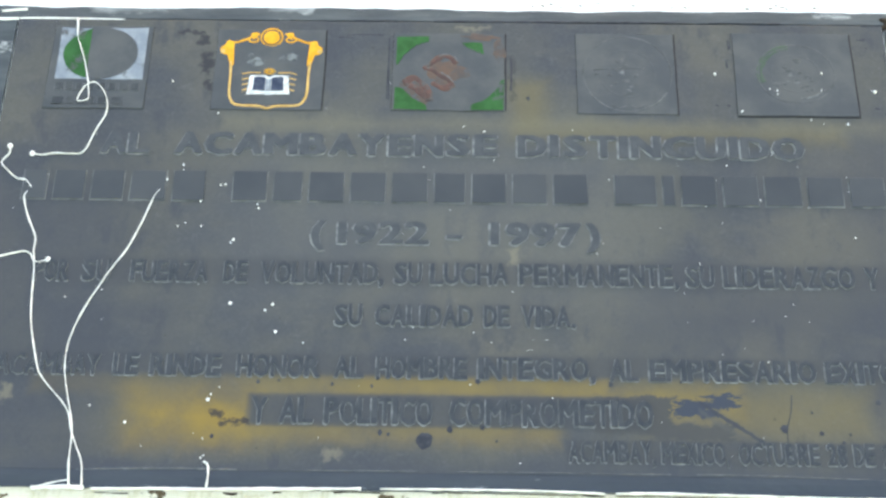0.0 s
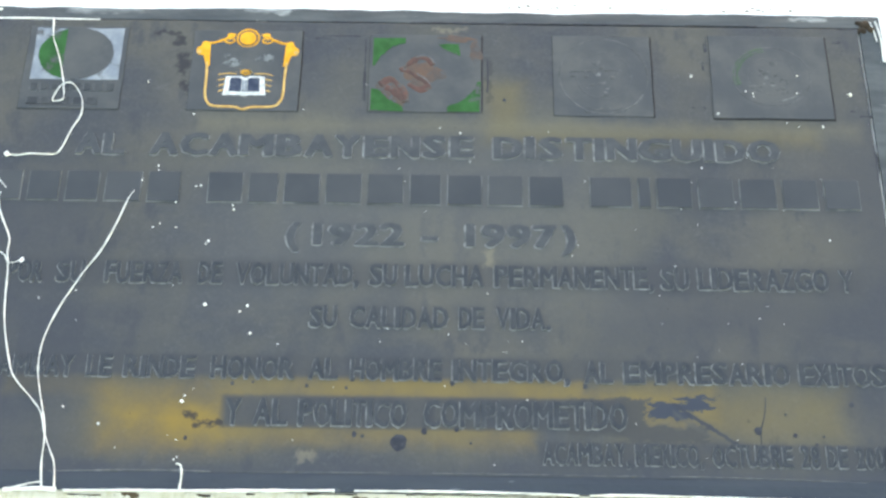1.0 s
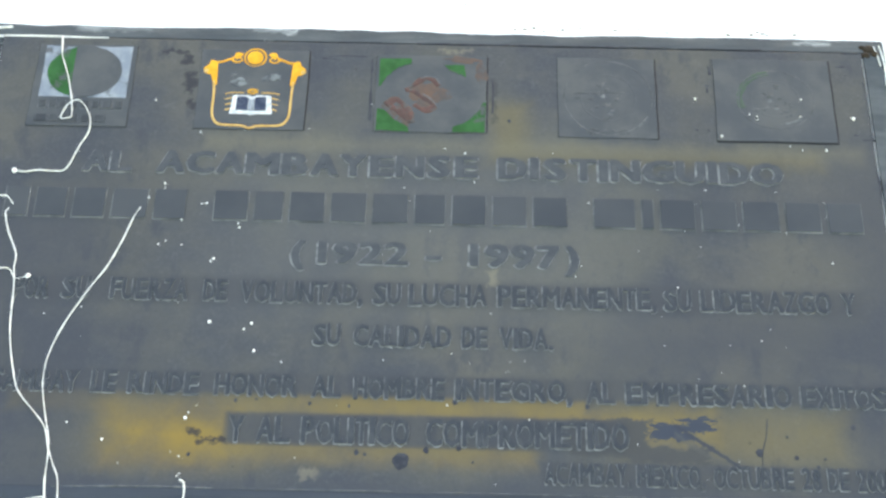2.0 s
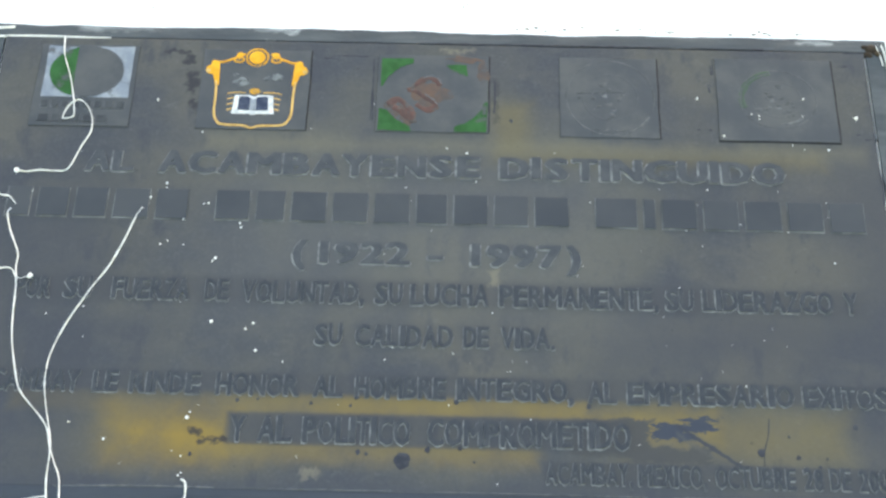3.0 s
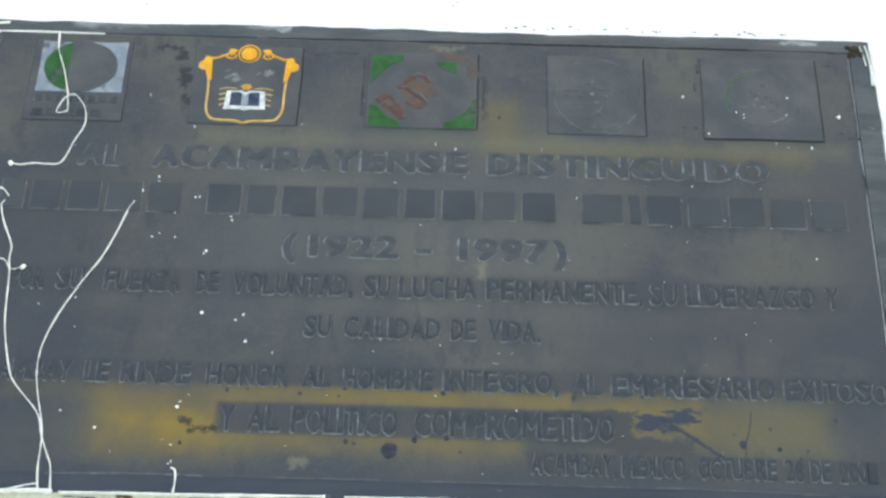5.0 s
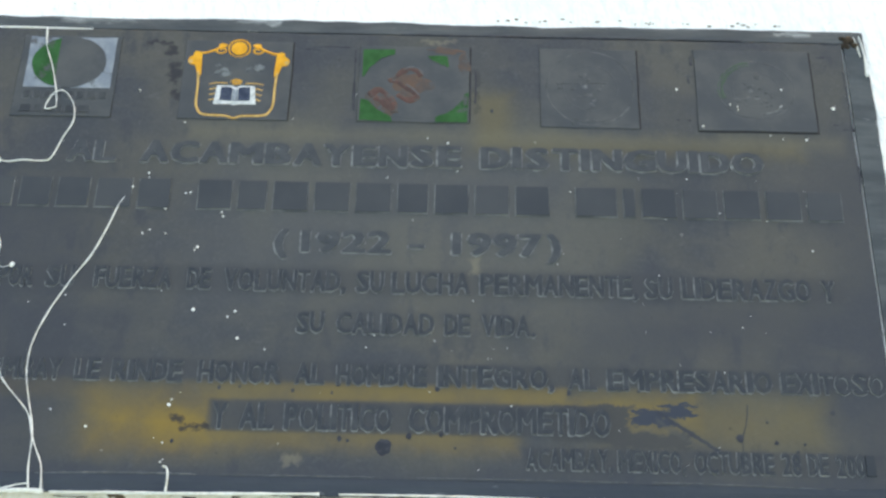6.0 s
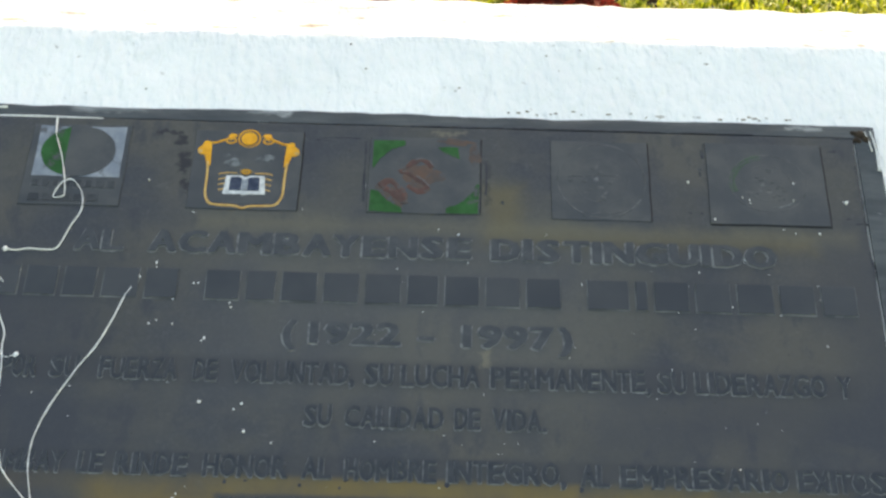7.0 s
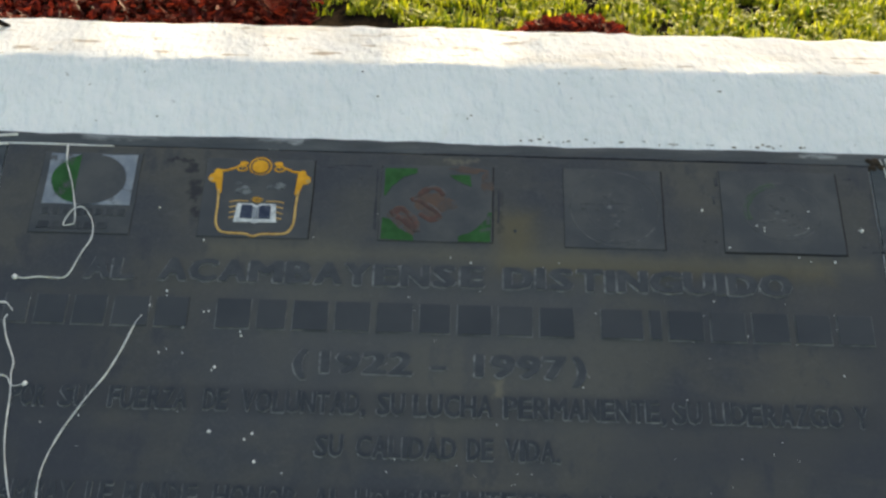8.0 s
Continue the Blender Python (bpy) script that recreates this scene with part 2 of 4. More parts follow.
def margin_material():
    """Dark paint brushed past the plate onto the render, with white smears."""
    m = Mat("dark_brushed_paint")
    base = m.mix(m.step(m.noise(12.0, 5.0, 0.6, (0.5, 3.0, 1.0)), 0.35, 0.7), (0.046, 0.056, 0.066), (0.086, 0.098, 0.106))
    base = m.mix(m.math("MULTIPLY", m.patch(m.split(0.004, 20.0), -0.7, 0.7, -0.42, -0.352, 0.008), 0.75), base, (0.034, 0.042, 0.060))
    loose = m.split(0.006, 24.0)
    wisp = m.join(m.patch(loose, -0.500, -0.395, 0.3000, 0.3085, 0.004), m.patch(loose, -0.252, -0.190, 0.3030, 0.3120, 0.003), m.patch(loose, 0.505, 0.560, 0.3015, 0.3075, 0.003))
    base = m.mix(m.math("MULTIPLY", wisp, m.step(m.noise(26.0, 5.0, 0.7, (0.5, 3.0, 1.0)), 0.40, 0.66, 0.15, 0.85)), base, (0.36, 0.385, 0.40))
    smear = m.math("MULTIPLY", m.step(m.noise(7.0, 6.0, 0.7, (1.0, 5.0, 1.0)), 0.60, 0.68), m.step(m.noise(90.0, 3.0), 0.4, 0.6))
    base = m.mix(m.math("MULTIPLY", smear, 0.5), base, (0.55, 0.57, 0.58))
    m.bump(m.noise(60.0, 5.0), 0.4, 0.002)
    return m.set(base, 0.5)


def leaf_material(name, low, high):
    m = Mat(name)
    info = m.tree.nodes.new("ShaderNodeNewGeometry").outputs["Random Per Island"]
    base = m.mix(info, low, high)
    m.put(m.shader.inputs["Subsurface Weight"], 0.0)
    m.put(m.shader.inputs["Transmission Weight"], 0.0)
    glow = m.tree.nodes.new("ShaderNodeBsdfTranslucent")
    m.put(glow.inputs["Color"], base)
    both = m.tree.nodes.new("ShaderNodeMixShader")
    both.inputs[0].default_value = 0.45
    m.tree.links.new(m.shader.outputs[0], both.inputs[1])
    m.tree.links.new(glow.outputs[0], both.inputs[2])
    m.tree.links.new(both.outputs[0], m.tree.nodes["Material Output"].inputs["Surface"])
    m.put(m.shader.inputs["Specular IOR Level"], 0.2)
    return m.set(base, 0.6)


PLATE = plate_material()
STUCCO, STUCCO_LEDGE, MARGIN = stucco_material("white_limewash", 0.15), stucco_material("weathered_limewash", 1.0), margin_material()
STUCCO_FOOT = stucco_material("pitted_limewash", 2.2)
BAR = letter_material("bar_face_paint", (0.037, 0.044, 0.055), (0.057, 0.063, 0.072), 0.5)
BAR_EDGE = letter_material("bar_pale_rim", (0.066, 0.072, 0.078), (0.180, 0.188, 0.192), 0.6, 0.36, 0.70, 24.0)
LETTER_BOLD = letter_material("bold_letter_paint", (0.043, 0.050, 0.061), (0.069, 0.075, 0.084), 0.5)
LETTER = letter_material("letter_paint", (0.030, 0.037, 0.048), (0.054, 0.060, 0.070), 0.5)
EDGE = letter_material("letter_pale_rim", (0.080, 0.086, 0.092), (0.275, 0.284, 0.288), 0.6, 0.38, 0.70, 3.0)
EDGE_DIM = speckled("panel_worn_relief", (0.048, 0.053, 0.060), (0.092, 0.097, 0.102), 60.0, 0.55)
EDGE_PALE = speckled("panel_rub_and_highlight", (0.066, 0.073, 0.079), (0.128, 0.136, 0.143), 120.0, 0.55)
GREEN_DIM = speckled("green_trace_paint", (0.040, 0.068, 0.052), (0.054, 0.088, 0.062), 30.0, 0.5, wear=(0.062, 0.068, 0.075), wear_from=0.52, wear_scale=60.0)
PANEL = speckled("panel_grey_paint", (0.053, 0.060, 0.070), (0.080, 0.084, 0.088), 18.0, 0.52)
JOINT = speckled("dark_joint_filler", (0.012, 0.013, 0.016), (0.03, 0.03, 0.032), 80.0, 0.7)
GREEN = speckled("flaking_green_enamel", (0.010, 0.066, 0.019), (0.018, 0.098, 0.030), 50.0, 0.6, wear=(0.070, 0.075, 0.08), wear_from=0.545)
PALE = speckled("pale_grey_blue_enamel", (0.17, 0.20, 0.245), (0.26, 0.29, 0.325), 40.0, 0.5, wear=(0.085, 0.09, 0.10), wear_from=0.53)
WORN = speckled("worn_pale_smudge", (0.060, 0.068, 0.078), (0.165, 0.180, 0.190), 70.0, 0.5, wear=(0.055, 0.062, 0.068), wear_from=0.50, wear_scale=120.0)
DARK = speckled("slate_enamel", (0.035, 0.040, 0.048), (0.060, 0.065, 0.072), 40.0, 0.42)
GOLD = speckled("orange_gold_enamel", (0.62, 0.27, 0.022), (0.78, 0.37, 0.035), 60.0, 0.45)
TAN = speckled("faded_gold_enamel", (0.46, 0.27, 0.085), (0.60, 0.38, 0.14), 90.0, 0.5)
WHITE = speckled("white_enamel", (0.42, 0.44, 0.46), (0.70, 0.71, 0.71), 160.0, 0.5)
NAVY = speckled("navy_enamel", (0.018, 0.030, 0.062), (0.055, 0.070, 0.105), 80.0, 0.45)
RUST = speckled("rust_red_enamel", (0.066, 0.042, 0.040), (0.112, 0.056, 0.050), 70.0, 0.65, wear=(0.074, 0.072, 0.074), wear_from=0.525, wear_scale=80.0)
RUST_THIN = speckled("thin_rust_stain", (0.072, 0.060, 0.060), (0.110, 0.068, 0.054), 48.0, 0.65, wear=(0.070, 0.073, 0.080), wear_from=0.53, wear_scale=70.0)
PAINT = speckled("white_drip_paint", (0.62, 0.63, 0.63), (0.78, 0.78, 0.77), 200.0, 0.5)
TAR = speckled("dark_spot", (0.024, 0.028, 0.040), (0.046, 0.051, 0.064), 100.0, 0.6)
RESIDUE = speckled("ochre_residue", (0.16, 0.125, 0.08), (0.26, 0.21, 0.15), 160.0, 0.8)
SOIL = speckled("shade_dark_soil", (0.010, 0.008, 0.006), (0.026, 0.019, 0.013), 14.0, 0.95, 0.8, 0.02, shine=0.0)
TURF = speckled("turf_green", (0.040, 0.058, 0.008), (0.105, 0.125, 0.020), 22.0, 0.95, 0.9, 0.02, wear=(0.10, 0.085, 0.045), wear_from=0.60, wear_scale=5.0, shine=0.0)
GRASS = leaf_material("grass_blade", (0.05, 0.11, 0.006), (0.42, 0.44, 0.035))
RED_LEAF = leaf_material("red_leaf", (0.045, 0.005, 0.005), (0.24, 0.030, 0.016))
TREE_LEAF = leaf_material("tree_leaf", (0.03, 0.06, 0.012), (0.07, 0.11, 0.025))
BARK = speckled("bark", (0.06, 0.045, 0.035), (0.14, 0.11, 0.085), 9.0, 0.9, 0.8, 0.02)
DRY = speckled("dry_brown_leaf", (0.022, 0.016, 0.012), (0.05, 0.035, 0.022), 90.0, 0.7)


# ---------------------------------------------------------------- mesh helpers
def finish(name, bm, material, parent=None, label="", smooth=False):
    mesh = bpy.data.meshes.new(name)
    bm.normal_update()
    bm.to_mesh(mesh)
    bm.free()
    for one in (material if isinstance(material, (list, tuple)) else [material]):
        mesh.materials.append(one)
    if smooth:
        mesh.polygons.foreach_set("use_smooth", [True] * len(mesh.polygons))
    ob = new(name, mesh)
    if parent:
        ob.parent = parent
    return tagged(ob, label)


def part(name, bm, material, parent, label="", smooth=False):
    return finish(name, bm, material, parent, label, smooth)


def thing(name, m, label, category, group="", kind=""):
    ob = new(name)
    ob.empty_display_size = 0.05
    ob.matrix_world = m
    return tagged(ob, label, category, group, kind)


def slab(outline, low, high, bevel=0.0):
    """A flat piece with the given outline, from low to high, its upper edge rounded."""
    bm = bmesh.new()
    bottom = [bm.verts.new((u, v, low)) for u, v in outline]
    face = bm.faces.new(bottom)
    if face.calc_area() and face.normal.length == 0:
        face.normal_update()
    out = bmesh.ops.extrude_face_region(bm, geom=[face])
    top = [e for e in out["geom"] if isinstance(e, bmesh.types.BMVert)]
    for vert in top:
        vert.co.z = high
    bmesh.ops.recalc_face_normals(bm, faces=bm.faces[:])
    if bevel:
        edges = [e for e in bm.edges if all(abs(vert.co.z - high) < 1e-7 for vert in e.verts)]
        bmesh.ops.bevel(bm, geom=edges, offset=bevel, segments=2, affect="EDGES", profile=0.6)
    return bm


def box(u0, u1, v0, v1):
    return [(u0, v0), (u1, v0), (u1, v1), (u0, v1)]


def ragged_box(u0, u1, v0, v1, amount, steps=14, seed=0.0):
    out = []
    corners = box(u0, u1, v0, v1)
    for k in range(4):
        a, b = Vector(corners[k]), Vector(corners[(k + 1) % 4])
        for i in range(steps):
            p = a.lerp(b, i / steps)
            n = noise.noise_vector((p.x * 25 + seed, p.y * 25, seed))
            out.append((p.x + amount * n.x, p.y + amount * n.y))
    return out


def oval(u, v, a, b, n=40, start=0.0, end=360.0):
    last = n if end - start >= 360 else n + 1
    return [(u + a * math.cos(radians(start + (end - start) * i / n)), v + b * math.sin(radians(start + (end - start) * i / n))) for i in range(last)]


def smooth_path(points, per=6):
    """A Catmull-Rom line through control points."""
    pts = [Vector(p) for p in points]
    pts = [pts[0] * 2 - pts[1]] + pts + [pts[-1] * 2 - pts[-2]]
    out = []
    for a, b, c, d in zip(pts, pts[1:], pts[2:], pts[3:]):
        for i in range(per):
            t = i / per
            out.append(0.5 * (2 * b + (c - a) * t + (2 * a - 5 * b + 4 * c - d) * t * t + (3 * b - a - 3 * c + d) * t ** 3))
    return out + [pts[-2]]


def ribbon(bm, points, width, low, high, closed=False, wobble=0.0, sides=6, per=6, lift=None):
    """A rounded bead lying on the face along a line."""
    line = smooth_path([(u, v, 0) for u, v in points], per)
    rings = []
    for i, p in enumerate(line):
        a, b = line[max(i - 1, 0)], line[min(i + 1, len(line) - 1)]
        side = Vector((-(b - a).y, (b - a).x, 0)).normalized()
        w = width / 2 * (1 + wobble * noise.noise((p.x * 70, p.y * 70, width * 900)))
        ring = []
        for k in range(sides):
            ang = math.pi * k / (sides - 1)
            ring.append(bm.verts.new((p.x + side.x * w * math.cos(ang), p.y + side.y * w * math.cos(ang), low + (high + (lift(p) if lift else 0) - low) * math.sin(ang))))
        rings.append(ring)
    for r, s in zip(rings, rings[1:]):
        for k in range(sides - 1):
            bm.faces.new((r[k], r[k + 1], s[k + 1], s[k]))
    if not closed:
        bm.faces.new(rings[0][::-1]), bm.faces.new(rings[-1])
    return bm


def dome(bm, u, v, a, b, low, high, n=10, ragged=0.0, seed=0.0):
    """A flattened drop."""
    rows = []
    for f, h in ((1.0, 0.0), (0.86, 0.62), (0.5, 0.92)):
        row = []
        for i in range(n):
            ang = 2 * math.pi * i / n
            k = 1 + ragged * noise.noise((math.cos(ang) * 1.7 + seed, math.sin(ang) * 1.7, seed * 3.1))
            row.append(bm.verts.new((u + a * f * k * math.cos(ang), v + b * f * k * math.sin(ang), low + (high - low) * h)))
        rows.append(row)
    for r, s in zip(rows, rows[1:]):
        for i in range(n):
            bm.faces.new((r[i], r[(i + 1) % n], s[(i + 1) % n], s[i]))
    tip = bm.verts.new((u, v, high))
    for i in range(n):
        bm.faces.new((rows[-1][i], rows[-1][(i + 1) % n], tip))
    return bm


# ---------------------------------------------------------------- ground
def ground_sheet():
    bm = bmesh.new()
    xs = [-400, -60, -12, -6, -4, -3, -2.4, -1.8, -1.2, -0.6, 0, 0.6, 1.2, 1.8, 2.4, 3, 4, 6, 12, 60, 400]
    grid = [[bm.verts.new((x, y, 0.012 * noise.noise((x * 1.3, y * 1.3, 0)) - 0.012 if abs(x) < 7 and abs(y) < 7 else 0)) for x in xs] for y in xs]
    for r, s in zip(grid, grid[1:]):
        for k in range(len(xs) - 1):
            bm.faces.new((r[k], r[k + 1], s[k + 1], s[k]))
    return tagged(finish("ground", bm, TURF, smooth=True), "short green turf of the garden lawn", "ground", kind="structure")


ground_sheet()


def soil_reach(ang):
    """How far the soil runs from its middle (-0.2, 1.58) in a direction, as x and y."""
    c, d = math.cos(ang), math.sin(ang)
    f = (abs(c) ** 4 + abs(d) ** 4) ** -0.25 * (1 + 0.10 * noise.noise((c * 2.2, d * 2.2, 5.0)) + 0.03 * noise.noise((c * 11, d * 11, 9.0)))
    return 1.75 * c * f, 1.02 * d * f


def in_soil(x, y):
    ang = math.atan2((y - 1.58) / 1.02, (x + 0.2) / 1.75)
    a, b = soil_reach(ang)
    return (x + 0.2) ** 2 + (y - 1.58) ** 2 < a * a + b * b


def bed_soil():
    """Low uneven bare soil between monument and lawn, its near-black colour painting in shade."""
    bm = bmesh.new()
    rings = []
    for j in range(1, 15):
        f, ring = j / 14, []
        for i in range(110):
            a, b = soil_reach(2 * math.pi * i / 110)
            x, y = -0.2 + a * f, 1.58 + b * f
            ring.append(bm.verts.new((x, y, 0.014 * min((1 - f) * 6, 1) - 0.008 + 0.007 * noise.noise((x * 6, y * 6, 0)) * min((1 - f) * 8, 1))))
        rings.append(ring)
    bm.faces.new(rings[0])
    for r, s in zip(rings, rings[1:]):
        for k in range(110):
            bm.faces.new((r[k - 1], s[k - 1], s[k], r[k]))
    return tagged(finish("soil_bed", bm, SOIL, smooth=True), "bare soil patch behind the monument, darkened for shade", "soil", kind="structure")


bed_soil()


def tuft_blades(name, x0, x1, y0, y1, count, length, width, material, skip=None, bend=0.6):
    """Thin curved blades, each of two quads and a tip, standing on the ground."""
    rng = np.random.default_rng(7)
    verts, faces = [], []
    made = 0
    while made < count:
        x, y = rng.uniform(x0, x1), rng.uniform(y0, y1)
        clump = noise.noise((x * 11, y * 11, 3.0))
        if (skip and skip(x, y)) or clump < -0.32:
            count -= 1
            continue
        made += 1
        turn, lean = rng.uniform(0, 2 * math.pi), rng.uniform(0.1, bend)
        tall, wide = length * (1 + 0.8 * clump) * rng.uniform(0.55, 1.25), width * rng.uniform(0.6, 1.3)
        side = (math.cos(turn) * wide / 2, math.sin(turn) * wide / 2)
        way = (-math.sin(turn) * lean * tall, math.cos(turn) * lean * tall)
        k = len(verts)
        for f, w in ((0.0, 0.8), (0.5, 1.0), (0.85, 0.6)):
            px, py, pz = x + way[0] * f * f, y + way[1] * f * f, tall * f * (1 - 0.25 * lean * f)
            verts += [(px - side[0] * w, py - side[1] * w, pz), (px + side[0] * w, py + side[1] * w, pz)]
        verts.append((x + way[0] * 1.15, y + way[1] * 1.15, tall * (1 - 0.3 * lean)))
        faces += [(k, k + 1, k + 3, k + 2), (k + 2, k + 3, k + 5, k + 4), (k + 4, k + 5, k + 6)]
    mesh = bpy.data.meshes.new(name)
    mesh.from_pydata(verts, [], faces)
    mesh.materials.append(material)
    return new(name, mesh)


BEDS = [(-1.12, 2.25, 0.74, 0.42), (0.34, 2.05, 0.17, 0.11)]   # red-leaved beds: middle and half sizes


def in_bed(x, y):
    """Where no grass stands: under the monument, on the soil, in the beds and past the lawn's ragged border."""
    if abs(x) < 0.89 and y < 0.72:
        return True
    out = max(abs(x) - 2.7, abs(y - 2.4) - 2.1) + 0.55 + 0.5 * noise.noise((x * 1.7, y * 1.7, 2))
    if out > 0 and noise.noise((x * 37, y * 37, 6)) * 0.5 + 0.5 < out / 0.45 * 0.9:
        return True
    if y < 2.10 - 0.20 * min(max((x - 0.15) / 0.6, -0.7), 0.6) + 0.05 * noise.noise((x * 5, y * 5, 8)) and in_soil(x, y):
        return True
    return any(((x - a) / c) ** 2 + ((y - b) / d) ** 2 < 1 + 0.3 * noise.noise((x * 9, y * 9, 4)) for a, b, c, d in BEDS)


tagged(tuft_blades("lawn_grass", -2.7, 2.7, 0.3, 4.5, 190000, 0.044, 0.0074, GRASS, in_bed, 1.0),
       "sunlit green and yellow lawn grass behind the monument", "grass", kind="stuff")


def off_lawn(x, y):
    """Where the wider, thinner lawn has no blades: in the dense strip, the beds, on the soil and under the monument."""
    far = max(abs(x) - 5.2, abs(y - 0.8) - 5.2) + 0.6 * noise.noise((x * 0.9, y * 0.9, 5))
    if far > 0 or (abs(x) < 0.89 and -0.5 < y < 0.72):
        return True
    return in_soil(x, y) or not in_bed(x, y) or any(((x - a) / c) ** 2 + ((y - b) / d) ** 2 < 1.1 for a, b, c, d in BEDS)


tagged(tuft_blades("lawn_grass", -5.4, 5.4, -4.6, 6.2, 150000, 0.036, 0.0110, GRASS, off_lawn, 1.0),
       "short sunlit lawn grass round the monument", "grass", kind="stuff")


def red_bed(bed, count):
    """A low mound of small pointed red leaves."""
    rng = np.random.default_rng(int(bed[0] * 100) % 97 + 3)
    verts, faces = [], []
    for _ in range(count):
        r, ang = math.sqrt(rng.uniform()), rng.uniform(0, 2 * math.pi)
        x, y = bed[0] + bed[2] * r * math.cos(ang), bed[1] + bed[3] * r * math.sin(ang)
        z = 0.02 + 0.07 * (1 - r * r) * rng.uniform(0.2, 1.0) + 0.02 * noise.noise((x * 12, y * 12, 1))
        size, m = rng.uniform(0.014, 0.030), Euler((rng.uniform(-0.9, 0.9), rng.uniform(-0.9, 0.9), rng.uniform(0, 6.28))).to_matrix()
        k = len(verts)
        for p in ((-1, 0, 0), (-0.2, 0.42, 0.12), (1, 0, -0.15), (-0.2, -0.42, 0.12), (0.1, 0, -0.05)):
            verts.append(tuple(Vector((x, y, z)) + m @ (Vector(p) * size)))
        faces += [(k, k + 4, k + 1), (k + 1, k + 4, k + 2), (k, k + 3, k + 4), (k + 3, k + 2, k + 4)]
    mesh = bpy.data.meshes.new("red_leaved_plants")
    mesh.from_pydata(verts, [], faces)
    mesh.materials.append(RED_LEAF)
    return new("red_leaved_plants", mesh)


for bed, count in zip(BEDS, (5200, 1500)):
    tagged(red_bed(bed, count), "low bed of small dark red leaves in the lawn", "plants", "red plants in the lawn", "stuff")


# ---------------------------------------------------------------- monument
EDGE_V, FOOT_V, LEDGE, HALF = 0.4577, -0.46, 0.1435, 0.86


def monument():
    """White-washed block: plumb front, sloping face, level ledge along the top, plumb back."""
    def face(v):
        q = RENDER @ Vector((0, v, 0))
        return (q.y, q.z)
    foot, brow = face(FOOT_V), face(EDGE_V)
    corners = [(foot[0], -0.05), foot, brow, (brow[0] + LEDGE, brow[1]), (brow[0] + LEDGE, -0.05)]
    steps, radius, line = (10, 44, 16, 16), 0.007, []
    for k in range(4):
        a, b = Vector(corners[k]), Vector(corners[k + 1])
        n = (b - a).normalized()
        start = a + n * radius * (k > 0)
        stop = b - n * radius * (k < 3)
        for i in range(steps[k] + 1):
            line.append(start.lerp(stop, i / steps[k]))
        if k < 3:
            after = (Vector(corners[k + 2]) - b).normalized()
            for f in (0.33, 0.67):
                p, q = b - n * radius, b + after * radius
                line.append(p.lerp(b, f).lerp(b.lerp(q, f), f))
    bm = bmesh.new()
    across, rows = 190, []
    for y, z in line:
        row = []
        for i in range(across + 1):
            x = -HALF + 2 * HALF * i / across
            soft = 0.0016 * noise.noise((x * 6, y * 6, z * 6)) + 0.0009 * noise.noise((x * 22, y * 22, z * 22))
            edge = math.exp(-((y - brow[0]) ** 2 + (z - brow[1]) ** 2) / 0.0002) + math.exp(-((y - brow[0] - LEDGE) ** 2 + (z - brow[1]) ** 2) / 0.0002)
            soft += edge * (0.0030 * noise.noise((x * 9, y, 3.0)) + 0.0022 * noise.noise((x * 34, y, 7.0)))
            row.append(bm.verts.new((x, y + soft, z + soft * (1 if z > 0 else 0))))
        rows.append(row)
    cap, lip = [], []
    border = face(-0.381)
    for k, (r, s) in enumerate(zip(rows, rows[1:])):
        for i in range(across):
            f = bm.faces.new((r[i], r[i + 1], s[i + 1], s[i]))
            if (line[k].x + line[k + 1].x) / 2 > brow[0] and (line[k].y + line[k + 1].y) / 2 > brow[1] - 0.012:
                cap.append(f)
            elif (line[k].y + line[k + 1].y) / 2 < border[1] and foot[0] - 0.02 < (line[k].x + line[k + 1].x) / 2 < border[0] and (line[k].y + line[k + 1].y) / 2 > foot[1] - 0.03:
                lip.append(f)
    for i in (0, across):
        bm.faces.new([r[i] for r in rows])
    bmesh.ops.recalc_face_normals(bm, faces=bm.faces[:])
    base = thing("monument_base", Matrix(), "white limewashed masonry monument with a sloping face", "monument")
    bm.faces.index_update()
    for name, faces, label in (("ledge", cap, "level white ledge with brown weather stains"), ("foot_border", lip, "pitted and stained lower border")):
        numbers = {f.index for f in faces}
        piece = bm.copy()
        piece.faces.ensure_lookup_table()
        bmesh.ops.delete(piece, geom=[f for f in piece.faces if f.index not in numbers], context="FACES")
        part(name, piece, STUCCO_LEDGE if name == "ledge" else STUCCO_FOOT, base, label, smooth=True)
    gone = set(cap) | set(lip)
    bmesh.ops.delete(bm, geom=list(gone), context="FACES")
    part("body", bm, STUCCO, base, smooth=True)
    return base


monument()


# ---------------------------------------------------------------- plaque
U0, U1, V0, V1 = -0.600, 0.6005, -0.3635, 0.2885
plaque = thing("commemorative_plaque", RENDER, "dark grey cast plaque with raised Spanish inscription, paint worn and spattered", "plaque")


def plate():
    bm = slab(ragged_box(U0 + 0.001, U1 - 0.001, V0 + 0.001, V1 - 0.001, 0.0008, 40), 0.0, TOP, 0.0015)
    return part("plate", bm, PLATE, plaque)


plate()


